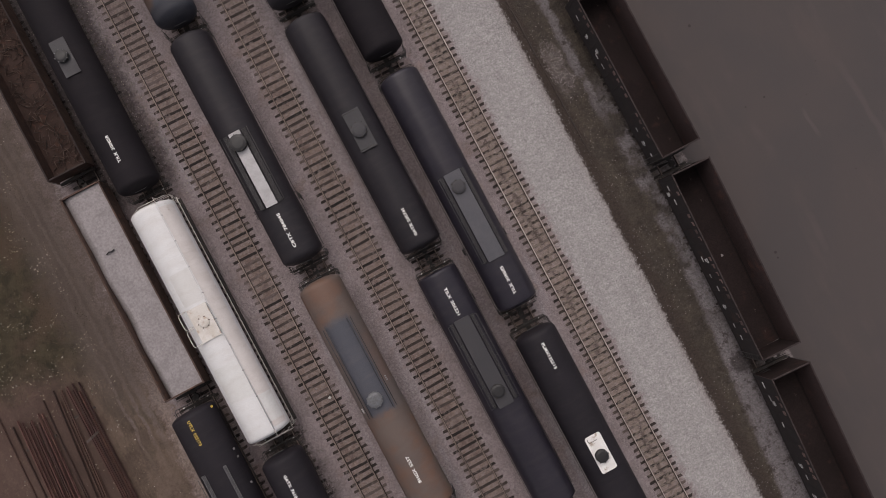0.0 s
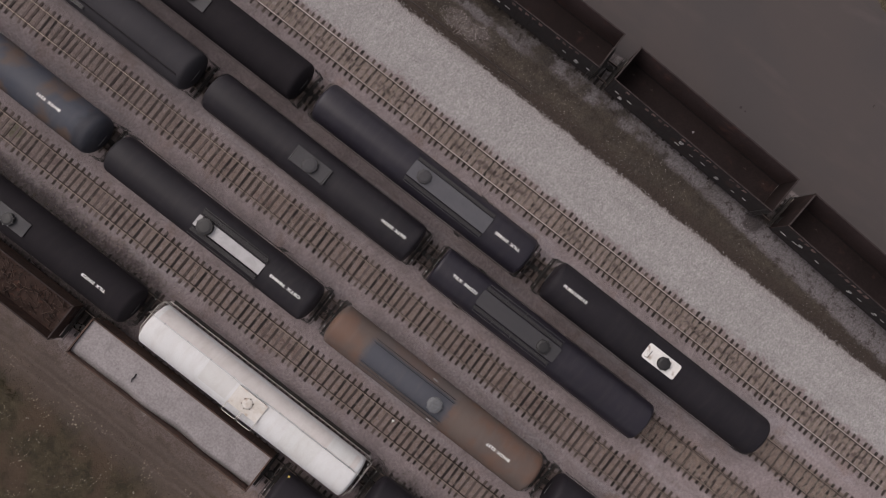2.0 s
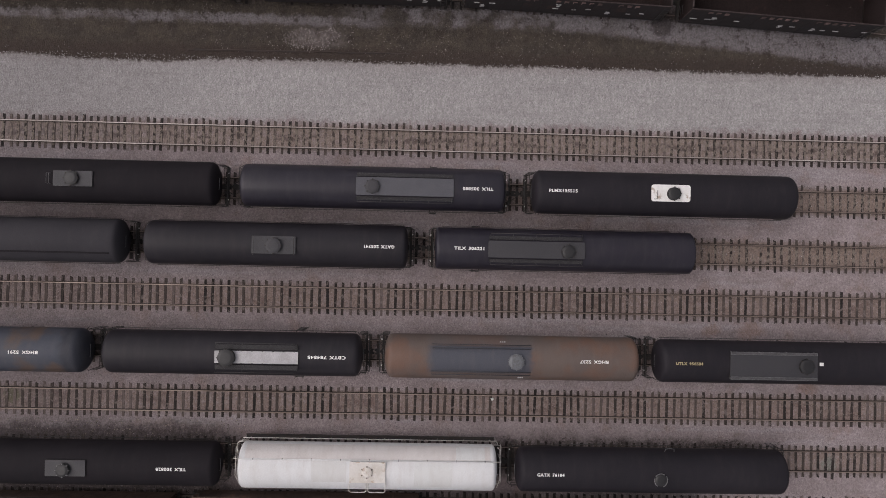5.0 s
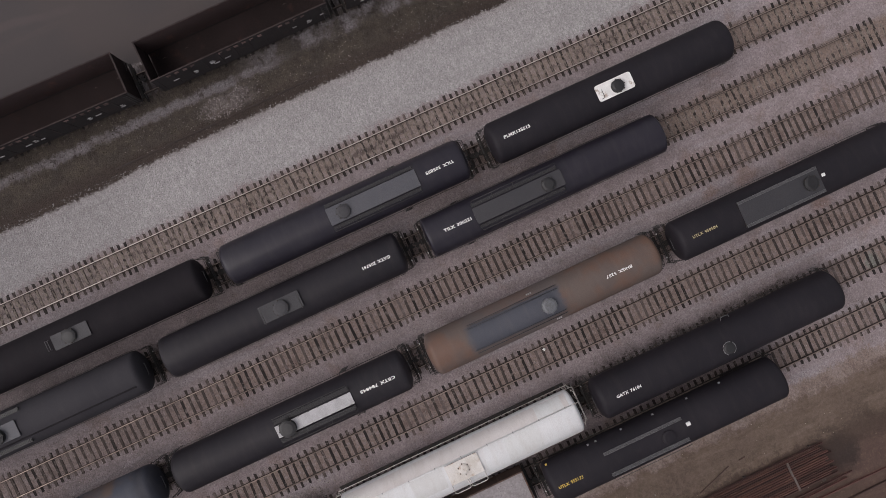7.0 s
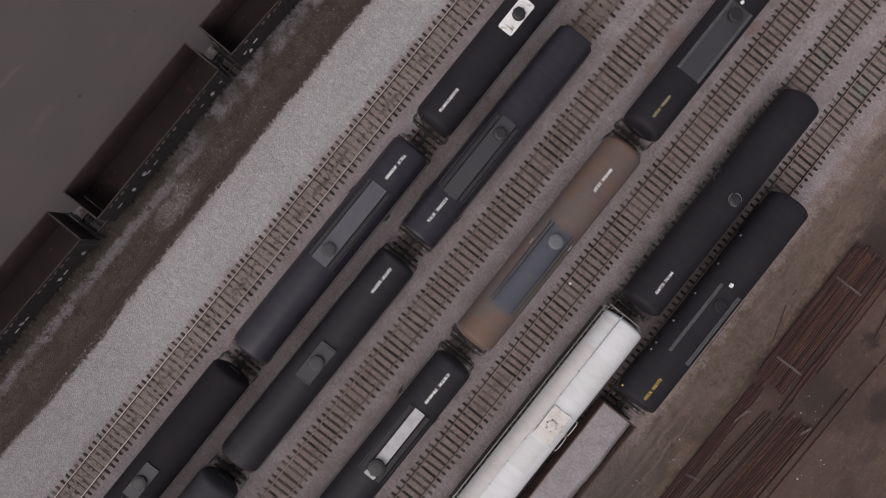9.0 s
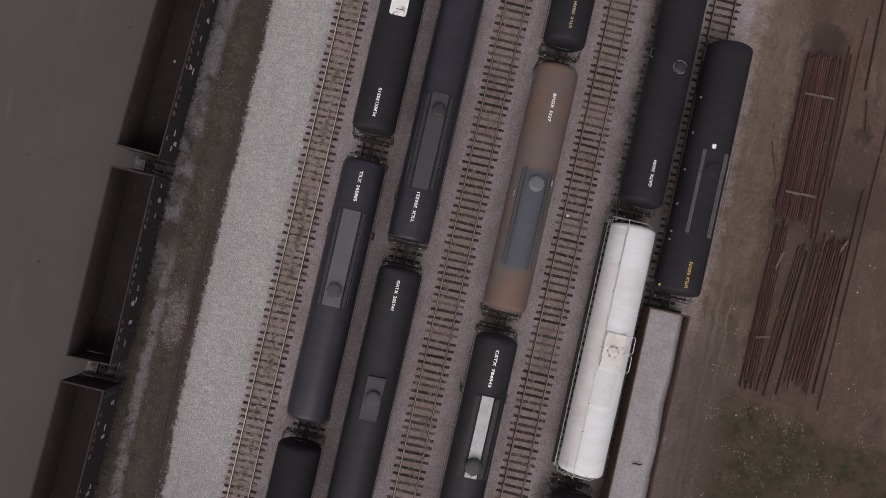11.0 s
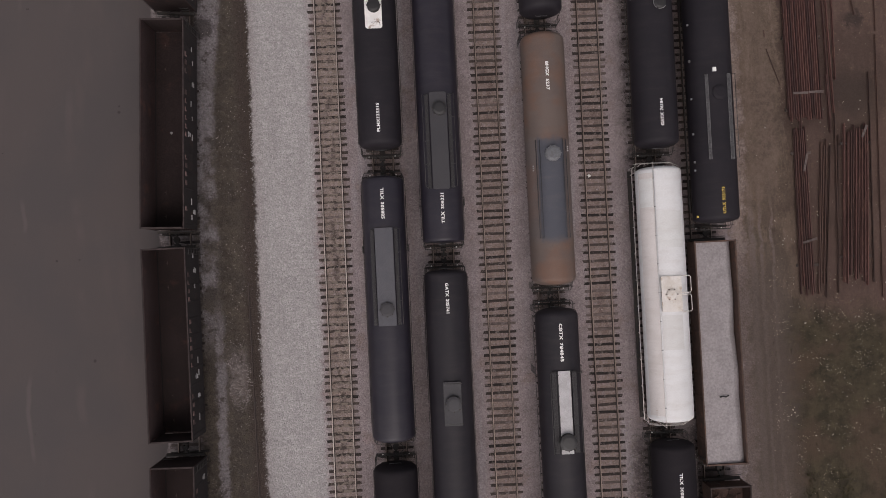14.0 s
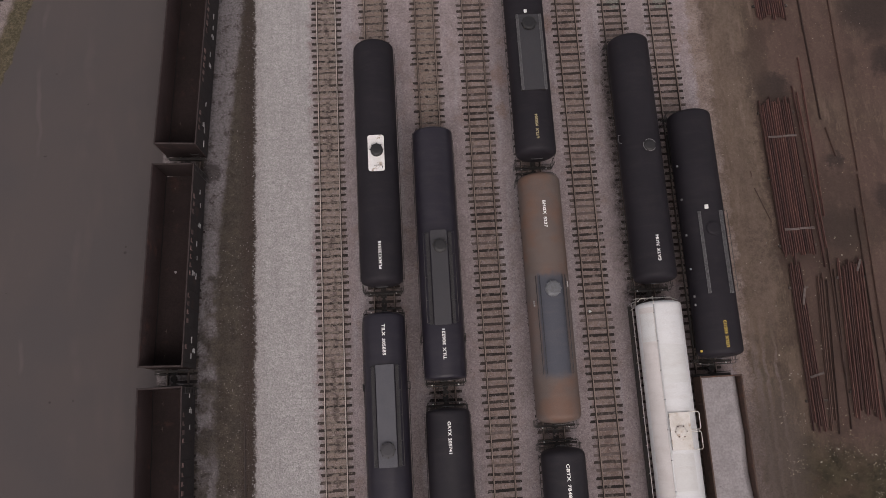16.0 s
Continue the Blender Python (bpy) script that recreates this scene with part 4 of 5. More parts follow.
def place_tank_cars():
    # second track
    car, m, top = tank_car(T[1], 8.26, 27.15, 1.53, 0.6, 3.0, BLACK, "matt black tank car with a white hatch plate on top", 1.97)
    d = deck_plate(car, -0.6, 16.42 - m, 0.58, 19.17 - m, top + 0.05, WHITE_DECK, 0.18, "white plate with rounded corners")
    hatch(car, 0.04, 17.96 - m, top + 0.05, 0.42, 0.3, HATCH_BLACK)
    bm = bmesh.new()
    pipe(bm, [(-0.2, 16.85 - m, top + 0.07), (0.38, 16.85 - m, top + 0.07), (0.42, 16.75 - m, top + 0.07), (0.42, 16.6 - m, top + 0.07)], 0.02)
    part("grab_bar", bm, HATCH_BLACK, car)
    lettering(car, "PLMX135515", 10.25 - m, 1, 0.29, 1.99, 1.53, LETTER_WHITE)

    car, m, top = tank_car(T[1], -12.3, 6.3, 1.5, 0.5, 3.4, BLUE_BLACK, "glossy blue-black tank car with a long grey top deck", 1.9, ladder=1.2)
    deck_plate(car, -0.62, -4.15 - m, 0.62, 2.6 - m, top + 0.1, GREY_DECK, 0.04, "flat grey deck plate")
    hatch(car, 0.02, -3.02 - m, top + 0.1, 0.46, 0.17, DARK_DECK)
    walkway(car, -0.82, -4.1 - m, 2.55 - m, top - 0.1, 0.24, GRATE_DARK, 0, 0.06, HATCH_BLACK)
    walkway(car, 0.82, -4.1 - m, 2.55 - m, top - 0.1, 0.24, GRATE_DARK, 1, 0.06, HATCH_BLACK)
    lettering(car, "TILX 305885", 4.3 - m, -1, 0.29, 2.13, 1.5, LETTER_WHITE)

    car, m, top = tank_car(T[1], -32.6, -13.95, 1.53, 0.55, 3.2, DULL_BLACK, "black tank car with a short grey hatch deck", 1.6)
    deck_plate(car, -0.55, -24.75 - m, 0.5, -22.1 - m, top + 0.08, DARK_DECK, 0.04)
    hatch(car, -0.05, -23.5 - m, top + 0.08, 0.46, 0.18, HATCH_BLACK)
    bm = bmesh.new()
    for yy in (-25.15, -24.98):
        pipe(bm, [(-0.38, yy - m, top - 0.02), (-0.38, yy - m, top + 0.2), (0.34, yy - m, top + 0.2), (0.34, yy - m, top - 0.02)], 0.02)
    part("grab_bar", bm, GRATING, car)

    # third track
    car, m, top = tank_car(T[2], 1.42, 19.8, 1.48, 0.34, 5.0, BLUE_BLACK, "glossy blue-black tank car with a dark top deck", 1.93, ladder=4.3)
    deck_plate(car, -0.58, 5.1 - m, 0.58, 11.85 - m, top + 0.08, DARK_DECK, 0.12, "dark grey deck plate with rounded corners")
    hatch(car, 0.08, 10.7 - m, top + 0.08, 0.45, 0.15, HATCH_BLACK)
    walkway(car, -0.8, 5.2 - m, 11.7 - m, top - 0.1, 0.26, GRATE_DARK, -1, 0.06, HATCH_BLACK)
    walkway(car, 0.8, 5.2 - m, 11.7 - m, top - 0.1, 0.26, GRATE_DARK, 1, 0.06, HATCH_BLACK)
    lettering(car, "TILX 306221", 3.78 - m, 1, 0.29, 2.09, 1.48, LETTER_WHITE)

    car, m, top = tank_car(T[2], -18.8, -0.5, 1.53, 0.5, 3.2, SOFT_BLACK, "faded black tank car with a grey hatch deck", 1.7, brake=-1)
    d = deck_plate(car, -0.56, -11.2 - m, 0.66, -8.2 - m, top + 0.1, DARK_DECK, 0.03, "grey hatch deck with handrails at its ends")
    for yy in (-11.1, -8.35):
        bm = bmesh.new()
        pipe(bm, [(-0.5, yy - m, top + 0.1), (-0.5, yy - m + 0.08, top + 0.4), (0.72, yy - m + 0.08, top + 0.4), (0.72, yy - m, top + 0.1)], 0.025)
        part("deck_rail", bm, PIPE_DARK, car)
    hatch(car, 0.1, -9.68 - m, top + 0.1, 0.5, 0.24, DARK_DECK)
    lettering(car, "GATX 205741", -2.45 - m, -1, 0.29, 2.09, 1.53, LETTER_WHITE)

    car, m, top = tank_car(T[2], -38.7, -20.35, 1.55, 0.55, 2.6, SLATE, "slate grey tank car with a dark jacket seam", 1.55)
    deck_plate(car, -0.6, -32.3 - m, 0.6, -29.3 - m, top + 0.08, GREY_DECK, 0.04)
    hatch(car, 0.05, -30.75 - m, top + 0.08, 0.5, 0.3, HATCH_BLACK)

    for xx in (-1.12, 1.12):
        walkway(car, xx, -32.6 - m, -29.0 - m, top - 0.38, 0.36, HATCH_BLACK, 0, 0.12)
    bm = bmesh.new()
    zz = AXIS_Z + math.sqrt(1.55 ** 2 - 0.86 ** 2)
    box(bm, 0.8, -38.0 - m, zz - 0.12, 0.92, -21.0 - m, zz + 0.06, 0.02)
    part("jacket_seam", bm, DULL_BLACK, car, "dark raised seam along the tank jacket")

    # fifth track
    car, m, top = tank_car(T[4] - 0.03, -1.98, 16.05, 1.56, 0.62, 2.4, BROWN, "brown weathered tank car with a slate-blue middle and walkways", 1.5, sides=False)
    for xx in (-0.9, 0.97):
        for off in (-0.12, 0.12):
            bm = bmesh.new()
            yy0, yy1 = 1.35 - m, 8.25 - m
            zz = AXIS_Z + math.sqrt(1.57 ** 2 - (xx + off) ** 2)
            pipe(bm, [(xx + off, yy0, zz), (xx + off, yy0 + 0.05, zz + 0.16), (xx + off, yy1 - 0.05, zz + 0.16), (xx + off, yy1, zz)], 0.028)
            for k in range(1, 5):
                yk = yy0 + (yy1 - yy0) * k / 5
                pipe(bm, [(xx + off, yk, zz - 0.02), (xx + off, yk, zz + 0.16)], 0.02)
            part("top_rail", bm, DARK_DECK, car)
    hatch(car, 0.1, 7.2 - m, top, 0.5, 0.3, HATCH_GREY, 10, "manway_hatch", HATCH_GREY)
    for xx, yy in ((-1.2, 6.3), (1.28, 7.6)):
        bm = bmesh.new()
        zz = AXIS_Z + math.sqrt(1.58 ** 2 - xx ** 2)
        for k in range(3):
            box(bm, xx - 0.05, yy - m - 0.2 + k * 0.14, zz - 0.05, xx + 0.05, yy - m - 0.1 + k * 0.14, zz + 0.02)
        part("stencil_mark", bm, PALE_MARK, car)
    lettering(car, "BHGX 5237", 12.65 - m, -1, 0.29, 1.99, 1.57, LETTER_WHITE)

    car, m, top = tank_car(T[4], -21.55, -3.55, 1.52, 0.62, 2.4, SOFT_BLACK, "faded black tank car with a pale deck between gratings", 1.3, ladder=-8.0)
    deck_plate(car, -0.35, -13.55 - m, 0.5, -7.85 - m, top + 0.1, PALE_DECK, 0.02, "pale painted deck plate")
    hatch(car, 0.1, -12.7 - m, top + 0.1, 0.55, 0.34, HATCH_BLACK)
    walkway(car, -0.62, -13.5 - m, -7.9 - m, top + 0.04, 0.3, GRATE_DARK, -1, 0.06, HATCH_BLACK)
    walkway(car, 0.78, -13.5 - m, -7.9 - m, top + 0.04, 0.3, GRATE_DARK, 1, 0.06, HATCH_BLACK)
    for xx in (-0.36, 0.51):
        for k in range(8):
            bm = bmesh.new()
            box(bm, xx - 0.035, -13.2 + k * 0.72 - m, top + 0.09, xx + 0.035, -13.1 + k * 0.72 - m, top + 0.16, 0.01)
            part("deck_cleat", bm, HATCH_BLACK, car)
    lettering(car, "CBTX 784845", -5.9 - m, -1, 0.29, 2.62, 1.52, LETTER_WHITE)

    car, m, top = tank_car(T[4], -40.8, -22.6, 1.55, 0.75, 2.1, BLUE_RUST, "rust-patched slate-blue tank car", 1.3, sides=False)
    hatch(car, 0.1, -31.7 - m, top, 0.5, 0.3, HATCH_GREY, 10)
    lettering(car, "BHGX 5291", -26.5 - m, -1, 0.29, 1.99, 1.55, LETTER_WHITE)

    car, m, top = tank_car(T[4], 17.35, 35.6, 1.52, 0.55, 2.6, BLACK, "black tank car with a slate deck and pale edge rails", 1.3)
    deck_plate(car, -0.88, 22.22 - m, 0.98, 28.4 - m, top + 0.08, DARK_DECK, 0.03, "slate grey deck with pale edges")
    for xx in (-0.82, 0.92):
        walkway(car, xx, 22.27 - m, 28.35 - m, top + 0.13, 0.2, GRATE_MID, 0, 0.06, GRATING)
    hatch(car, 0.03, 27.6 - m, top + 0.08, 0.5, 0.18, HATCH_BLACK)
    bm = bmesh.new()
    box(bm, -0.25, 28.58 - m, top - 0.03, -0.02, 28.84 - m, top + 0.06, 0.02)
    part("valve_cover", bm, LETTER_WHITE, car)
    lettering(car, "UTLX 958504", 19.36 - m, 1, 0.27, 1.92, 1.52, LETTER_CREAM)

    # seventh track
    car, m, top = tank_car(T[6], -11.97, 6.11, 1.6, 0.42, 3.0, WHITE, "dirty white tank car with stained hatch platform", 1.4, PIPE_LIGHT, sides=False)
    bm = bmesh.new()
    xx = -0.78
    zz = AXIS_Z + math.sqrt(1.6 ** 2 - xx ** 2)
    pipe(bm, [(xx, -11.6 - m, zz + 0.07), (xx, 5.8 - m, zz + 0.07)], 0.035)
    part("roof_pipe", bm, WHITE, car)
    for k in range(9):
        yy = -10.8 + k * 2.0 - m
        bm = bmesh.new()
        box(bm, xx - 0.05, yy - 0.03, zz - 0.08, xx + 0.05, yy + 0.03, zz + 0.1, 0.01)
        part("pipe_clip", bm, GRATING, car)
    bm = bmesh.new()
    x_rail = -1.68
    pipe(bm, [(-1.4, -12.1 - m, 1.2), (x_rail, -12.0 - m, 2.05), (x_rail, 6.1 - m, 2.05), (-1.4, 6.3 - m, 1.2)], 0.03)
    for k in range(10):
        yy = -11.6 + k * 1.93 - m
        pipe(bm, [(x_rail, yy, 2.05), (-1.5, yy, 1.1)], 0.022)
    part("side_handrail", bm, PIPE_LIGHT, car)
    bm = bmesh.new()
    box(bm, -1.72, -12.0 - m, 1.02, -1.4, 6.1 - m, 1.06)
    part("running_board", bm, STEEL_DARK, car)
    bm = bmesh.new()
    pipe(bm, [(1.68, -12.0 - m, 2.05), (1.68, 6.1 - m, 2.05)], 0.02)
    part("side_handrail", bm, PIPE_LIGHT, car)
    deck_plate(car, -0.7, -4.15 - m, 0.72, -1.68 - m, top + 0.06, STAINED, 0.04, "stained cream hatch platform")
    h = hatch(car, 0.0, -2.95 - m, top + 0.06, 0.36, 0.07, STAINED, 6, "manway_hatch", RUST_WALL)
    for a, b in ((-4.15, -2.98), (-2.85, -1.68)):
        bm = bmesh.new()
        pipe(bm, [(0.72, a - m, top + 0.06), (1.28, a - m, top + 0.1), (1.36, a - m + 0.12, top + 0.1), (1.36, b - m - 0.12, top + 0.1), (1.28, b - m, top + 0.1), (0.72, b - m, top + 0.06)], 0.03)
        part("platform_rail", bm, PIPE_LIGHT, car)
    for a0, a1, ya, yb, mat, lab in ((-1.3, -0.5, -11.4, 5.6, OFF_WHITE, "pinkish older coat"), (-0.45, 0.75, 0.3, 2.9, WHITE_PATCH, "greyer repainted panel"),
                                     (-0.45, 0.5, -6.8, -4.4, WHITE_PATCH, "greyer repainted panel"), (-1.25, -0.55, 3.2, 5.2, WHITE_PATCH, "greyer repainted panel")):
        bm = bmesh.new()
        arc_sheet(bm, 1.604 if mat is OFF_WHITE else 1.608, a0, a1, ya - m, yb - m)
        part("paint_patch", bm, mat, car, lab)
    bm = bmesh.new()
    for k in range(5):
        pipe(bm, [(-1.3, -11.5 + k * 0.16 - m, AXIS_Z + 0.96), (-1.2, -11.5 + k * 0.16 - m, AXIS_Z + 1.07)], 0.014)
    part("faded_stencil", bm, STAINED, car)
    for s, yy in ((-1, -12.05), (1, 6.2)):
        bm = bmesh.new()
        pipe(bm, [(-1.45, yy - m, 2.9), (-1.35, yy + 0.12 * s - m, 3.3), (0.6, yy + 0.12 * s - m, 3.5), (1.5, yy - m, 2.6)], 0.028)
        pipe(bm, [(-0.78, yy + 0.1 * s - m, 2.0), (-0.78, yy + 0.1 * s - m, zz + 0.07), (-0.78, yy - 0.4 * s - m, zz + 0.1)], 0.028)
        part("head_rail", bm, PIPE_LIGHT, car)

    car, m, top = tank_car(T[6] + 0.05, 7.5, 26.85, 1.56, 0.6, 2.8, BLACK, "dull black tank car with a ring of bolts round its hatch", 1.4)
    h = hatch(car, 0.22, 17.45 - m, top, 0.4, 0.16, HATCH_BLACK, 0)
    for a0, a1 in ((20, 130), (150, 235), (255, 330)):
        bm = bmesh.new()
        pipe(bm, [(0.46 * math.cos(radians(a0 + (a1 - a0) * k / 8)), 0.46 * math.sin(radians(a0 + (a1 - a0) * k / 8)), 0.15) for k in range(9)], 0.022)
        part("worn_ring", bm, WORN_EDGE, h, "worn pale edge of the hatch flange")
    lettering(car, "GATX 76184", 9.78 - m, 1, 0.29, 1.9, 1.56, LETTER_WHITE)
    for yy in (18.4,):
        bm = bmesh.new()
        pipe(bm, [(-1.4, yy - m - 0.35, AXIS_Z + 0.5), (-1.68, yy - m - 0.3, AXIS_Z + 0.6), (-1.72, yy - m, AXIS_Z + 0.6), (-1.68, yy - m + 0.3, AXIS_Z + 0.6), (-1.4, yy - m + 0.35, AXIS_Z + 0.5)], 0.025)
        part("side_hook", bm, GRATING, car)

    car, m, top = tank_car(T[6], -32.0, -13.4, 1.53, 0.55, 3.0, DULL_BLACK, "black tank car with a grey hatch plate and pale bolts", 1.4)
    deck_plate(car, -0.55, -24.8 - m, 0.55, -22.1 - m, top + 0.08, DARK_DECK, 0.04)
    hatch(car, 0.1, -23.55 - m, top + 0.08, 0.42, 0.25, HATCH_BLACK, 8, "manway_hatch", GRATING)
    lettering(car, "TILX 300828", -16.35 - m, -1, 0.29, 2.04, 1.53, LETTER_WHITE)

    # eighth track
    car, m, top = tank_car(T[7] + 0.15, 1.92, 20.45, 1.6, 0.5, 2.8, BLACK, "black tank car with two grey walkways beside its hatch", 1.4, brake=-1)
    walkway(car, -0.72, 6.35 - m, 12.3 - m, top - 0.12, 0.22, GRATE_MID, 0, 0.06, GRATING)
    walkway(car, 0.87, 6.3 - m, 12.28 - m, top - 0.16, 0.26, GRATE_MID, 1, 0.06, GRATING)
    hatch(car, 0.1, 11.0 - m, top, 0.48, 0.08, BLACK, 0)
    bm = bmesh.new()
    box(bm, -0.33, 12.45 - m, top - 0.06, -0.07, 12.75 - m, top + 0.08, 0.02)
    part("valve_cover", bm, LETTER_WHITE, car)
    lettering(car, "UTLX 955173", 3.43 - m, 1, 0.29, 1.85, 1.6, LETTER_YELLOW)
    for yy in (2.3, 5.6, 6.2, 8.2, 10.7, 13.4, 16.0):
        bm = bmesh.new()
        box(bm, -1.6, yy - m, AXIS_Z + 0.5, -1.42, yy - m + 0.16, AXIS_Z + 0.62, 0.02)
        part("side_hook", bm, LETTER_YELLOW if yy < 3 else GRATING, car)


place_tank_cars()


# ---- gondola cars ----
def gondola(x, y0, y1, rim, width, turn, label, outside, inside, floor_z, ribs=12, gap=1.5, top_rail=None, floor=None):
    """An open car: two sides, two ends, floor, stakes, top rail, running gear."""
    mid, half = (y0 + y1) / 2, (y1 - y0) / 2
    car = thing("gondola_car", x, mid, 0, turn, label, "gondola car", "open gondola cars")
    w, sill = width / 2, 1.2
    for s in (-1, 1):
        bm = bmesh.new()
        box(bm, s * (w - 0.09) - 0.03, -half + 0.05, sill, s * (w - 0.09) + 0.03, half - 0.05, rim - 0.05)
        part("side_wall", bm, inside, car)
        bm = bmesh.new()
        box(bm, s * (w - 0.045) - 0.014, -half + 0.05, sill, s * (w - 0.045) + 0.014, half - 0.05, rim - 0.09)
        part("outer_sheet", bm, outside, car)
        for k in range(ribs):
            y = -half + 0.35 + (2 * half - 0.7) * k / (ribs - 1)
            st = part("stake", shared("stake_%.2f_%s" % (rim, outside.name), lambda bm: box(bm, -0.04, -0.06, sill - 0.05, 0.04, 0.06, rim - 0.08, 0.01), outside), None, car)
            at(st, s * (w - 0.055), y)
        bm = bmesh.new()
        box(bm, s * (w - 0.055) - 0.045, -half, rim - 0.09, s * (w - 0.055) + 0.045, half, rim, 0.012)
        part("top_rail", bm, top_rail or RIM_STEEL, car)
        bm = bmesh.new()
        box(bm, s * (w - 0.08) - 0.06, -half, sill - 0.22, s * (w - 0.08) + 0.06, half, sill, 0.01)
        part("side_sill", bm, outside, car)
        # end walls take the dimmed floor tone where given, against the sunlight on them
        bm = bmesh.new()
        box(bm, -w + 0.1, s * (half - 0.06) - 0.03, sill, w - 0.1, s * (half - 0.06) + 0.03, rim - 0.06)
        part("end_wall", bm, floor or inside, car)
        bm = bmesh.new()
        box(bm, -w + 0.15, s * (half - 0.07) - 0.06, rim - 0.085, w - 0.15, s * (half - 0.07) + 0.06, rim - 0.004, 0.015)
        part("end_rail", bm, top_rail or RIM_STEEL, car)
        truck(car, s * (half - 1.9))
        e = new("end_platform")
        e.parent = car
        e.matrix_basis = pose(0, s * half, 0, 0, 0, 0 if s > 0 else 180)
        part("end_sill", shared("gondola_end_sill", lambda bm: box(bm, -1.35, 0.01, 0.85, 1.35, 0.2, 1.1, 0.015), STEEL_DARK), None, e)
        at(part("coupler", shared("coupler", coupler_mesh, STEEL_DARK), None, e), 0, gap / 2)
        part("draft_sill", shared("gondola_draft_sill_%.2f" % gap, lambda bm: box(bm, -0.19, -3.8, 0.72, 0.19, gap / 2 - 0.4, 0.98, 0.02), STEEL_DARK), None, e)

        def ladder(bm):
            for yy in (-0.5, -0.08):
                pipe(bm, [(0, yy, 0.5), (0, yy, rim - 0.1)], 0.02)
            for k in range(int((rim - 0.7) / 0.36)):
                pipe(bm, [(0, -0.5, 0.6 + k * 0.36), (0, -0.08, 0.6 + k * 0.36)], 0.016)
        at(part("ladder", shared("gondola_ladder_%.2f" % rim, ladder, PIPE_DARK), None, e), w + 0.06)

        for k in range(3):
            at(part("grab_bar", shared("gondola_bar", lambda bm: pipe(bm, [(-1.2, 0.0, 0), (-1.2, 0.09, 0), (-0.6, 0.09, 0), (-0.6, 0.0, 0)], 0.018), PIPE_DARK), None, e), 0, 0, 1.3 + 0.4 * k)
        part("uncoupling_lever", shared("uncoupling_lever", lambda bm: pipe(bm, [(1.45, 0.3, 0.95), (0.2, 0.32, 1.0)], 0.025), PIPE_DARK), None, e)
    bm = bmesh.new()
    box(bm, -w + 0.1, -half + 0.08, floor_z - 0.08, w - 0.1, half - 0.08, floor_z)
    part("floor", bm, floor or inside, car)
    bm = bmesh.new()
    box(bm, -0.2, -half + 0.1, 0.7, 0.2, half - 0.1, 0.92)
    for k in range(5):
        y = -half + 1.2 + (2 * half - 2.4) * k / 4
        box(bm, -w + 0.12, y - 0.08, 0.8, w - 0.12, y + 0.08, 0.98)
    part("underframe", bm, STEEL_DARK, car)
    return car, half, w


def side_markings(car, half, w, seed):
    """Faded blocks of unreadable lettering and pale stencils on the side that faces the yard."""
    rnd = random.Random(seed)
    x = w - 0.008

    def bar(name, y, z, length, high, paint):
        bm = bmesh.new()
        box(bm, x - 0.03, y - length / 2, z, x + 0.03, y + length / 2, z + high)
        part(name, bm, paint, car)
    # a faded row of letters under the top rail, in groups
    y = half - 1.6 - rnd.random()
    while y > -half + 1.2:
        for _ in range(rnd.choice((3, 4, 5, 6))):
            if y < -half + 1.0:
                break
            bm = bmesh.new()
            high, z = 0.34, 3.38
            box(bm, x - 0.03, y - 0.15, z, x + 0.03, y - 0.08, z + high)
            box(bm, x - 0.03, y - 0.08, z + high * rnd.choice((0.0, 0.4, 0.76)), x + 0.03, y + 0.15, z + high * rnd.choice((0.9, 1.0)))
            part("faded_letter_block", bm, FADED_MARK, car)
            y -= 0.56 + 0.05 * rnd.random()
        y -= 0.9 + 1.2 * rnd.random()
    # a row of white reflective dashes along the side
    y = half - 0.6
    while y > -half + 0.5:
        if rnd.random() < 0.55:
            bar("reflective_dash", y, 1.9 + 0.5 * rnd.random(), 0.28 + 0.2 * rnd.random(), 0.085, PALE_MARK)
        y -= 0.85 + 0.5 * rnd.random()
    # small blocks of stencilled data
    for _ in range(3):
        y, z = rnd.uniform(-half + 1.0, half - 1.0), rnd.uniform(1.4, 2.7)
        for k in range(3):
            bar("stencil_mark", y + 0.05 * (k % 2), z + k * 0.18, 0.2 + 0.2 * rnd.random(), 0.06, PALE_MARK)


def siding_gondolas():
    spans = ((19.25, 33.2), (3.25, 17.85), (-11.42, 1.95), (-26.6, -13.05), (-41.5, -28.0))
    for i, (a, b) in enumerate(spans):
        xa, xb = bank_line(a), bank_line(b)
        turn = -math.degrees(math.atan2(xb - xa, b - a))
        car, half, w = gondola((xa + xb) / 2, a, b, 4.0, 3.08, turn, "tall dark rust-brown empty gondola car with faded lettering", RUST_DARK, RUST_INSIDE, 1.05, floor=INSIDE_DIMMED)
        side_markings(car, half, w, 5 + i)


siding_gondolas()


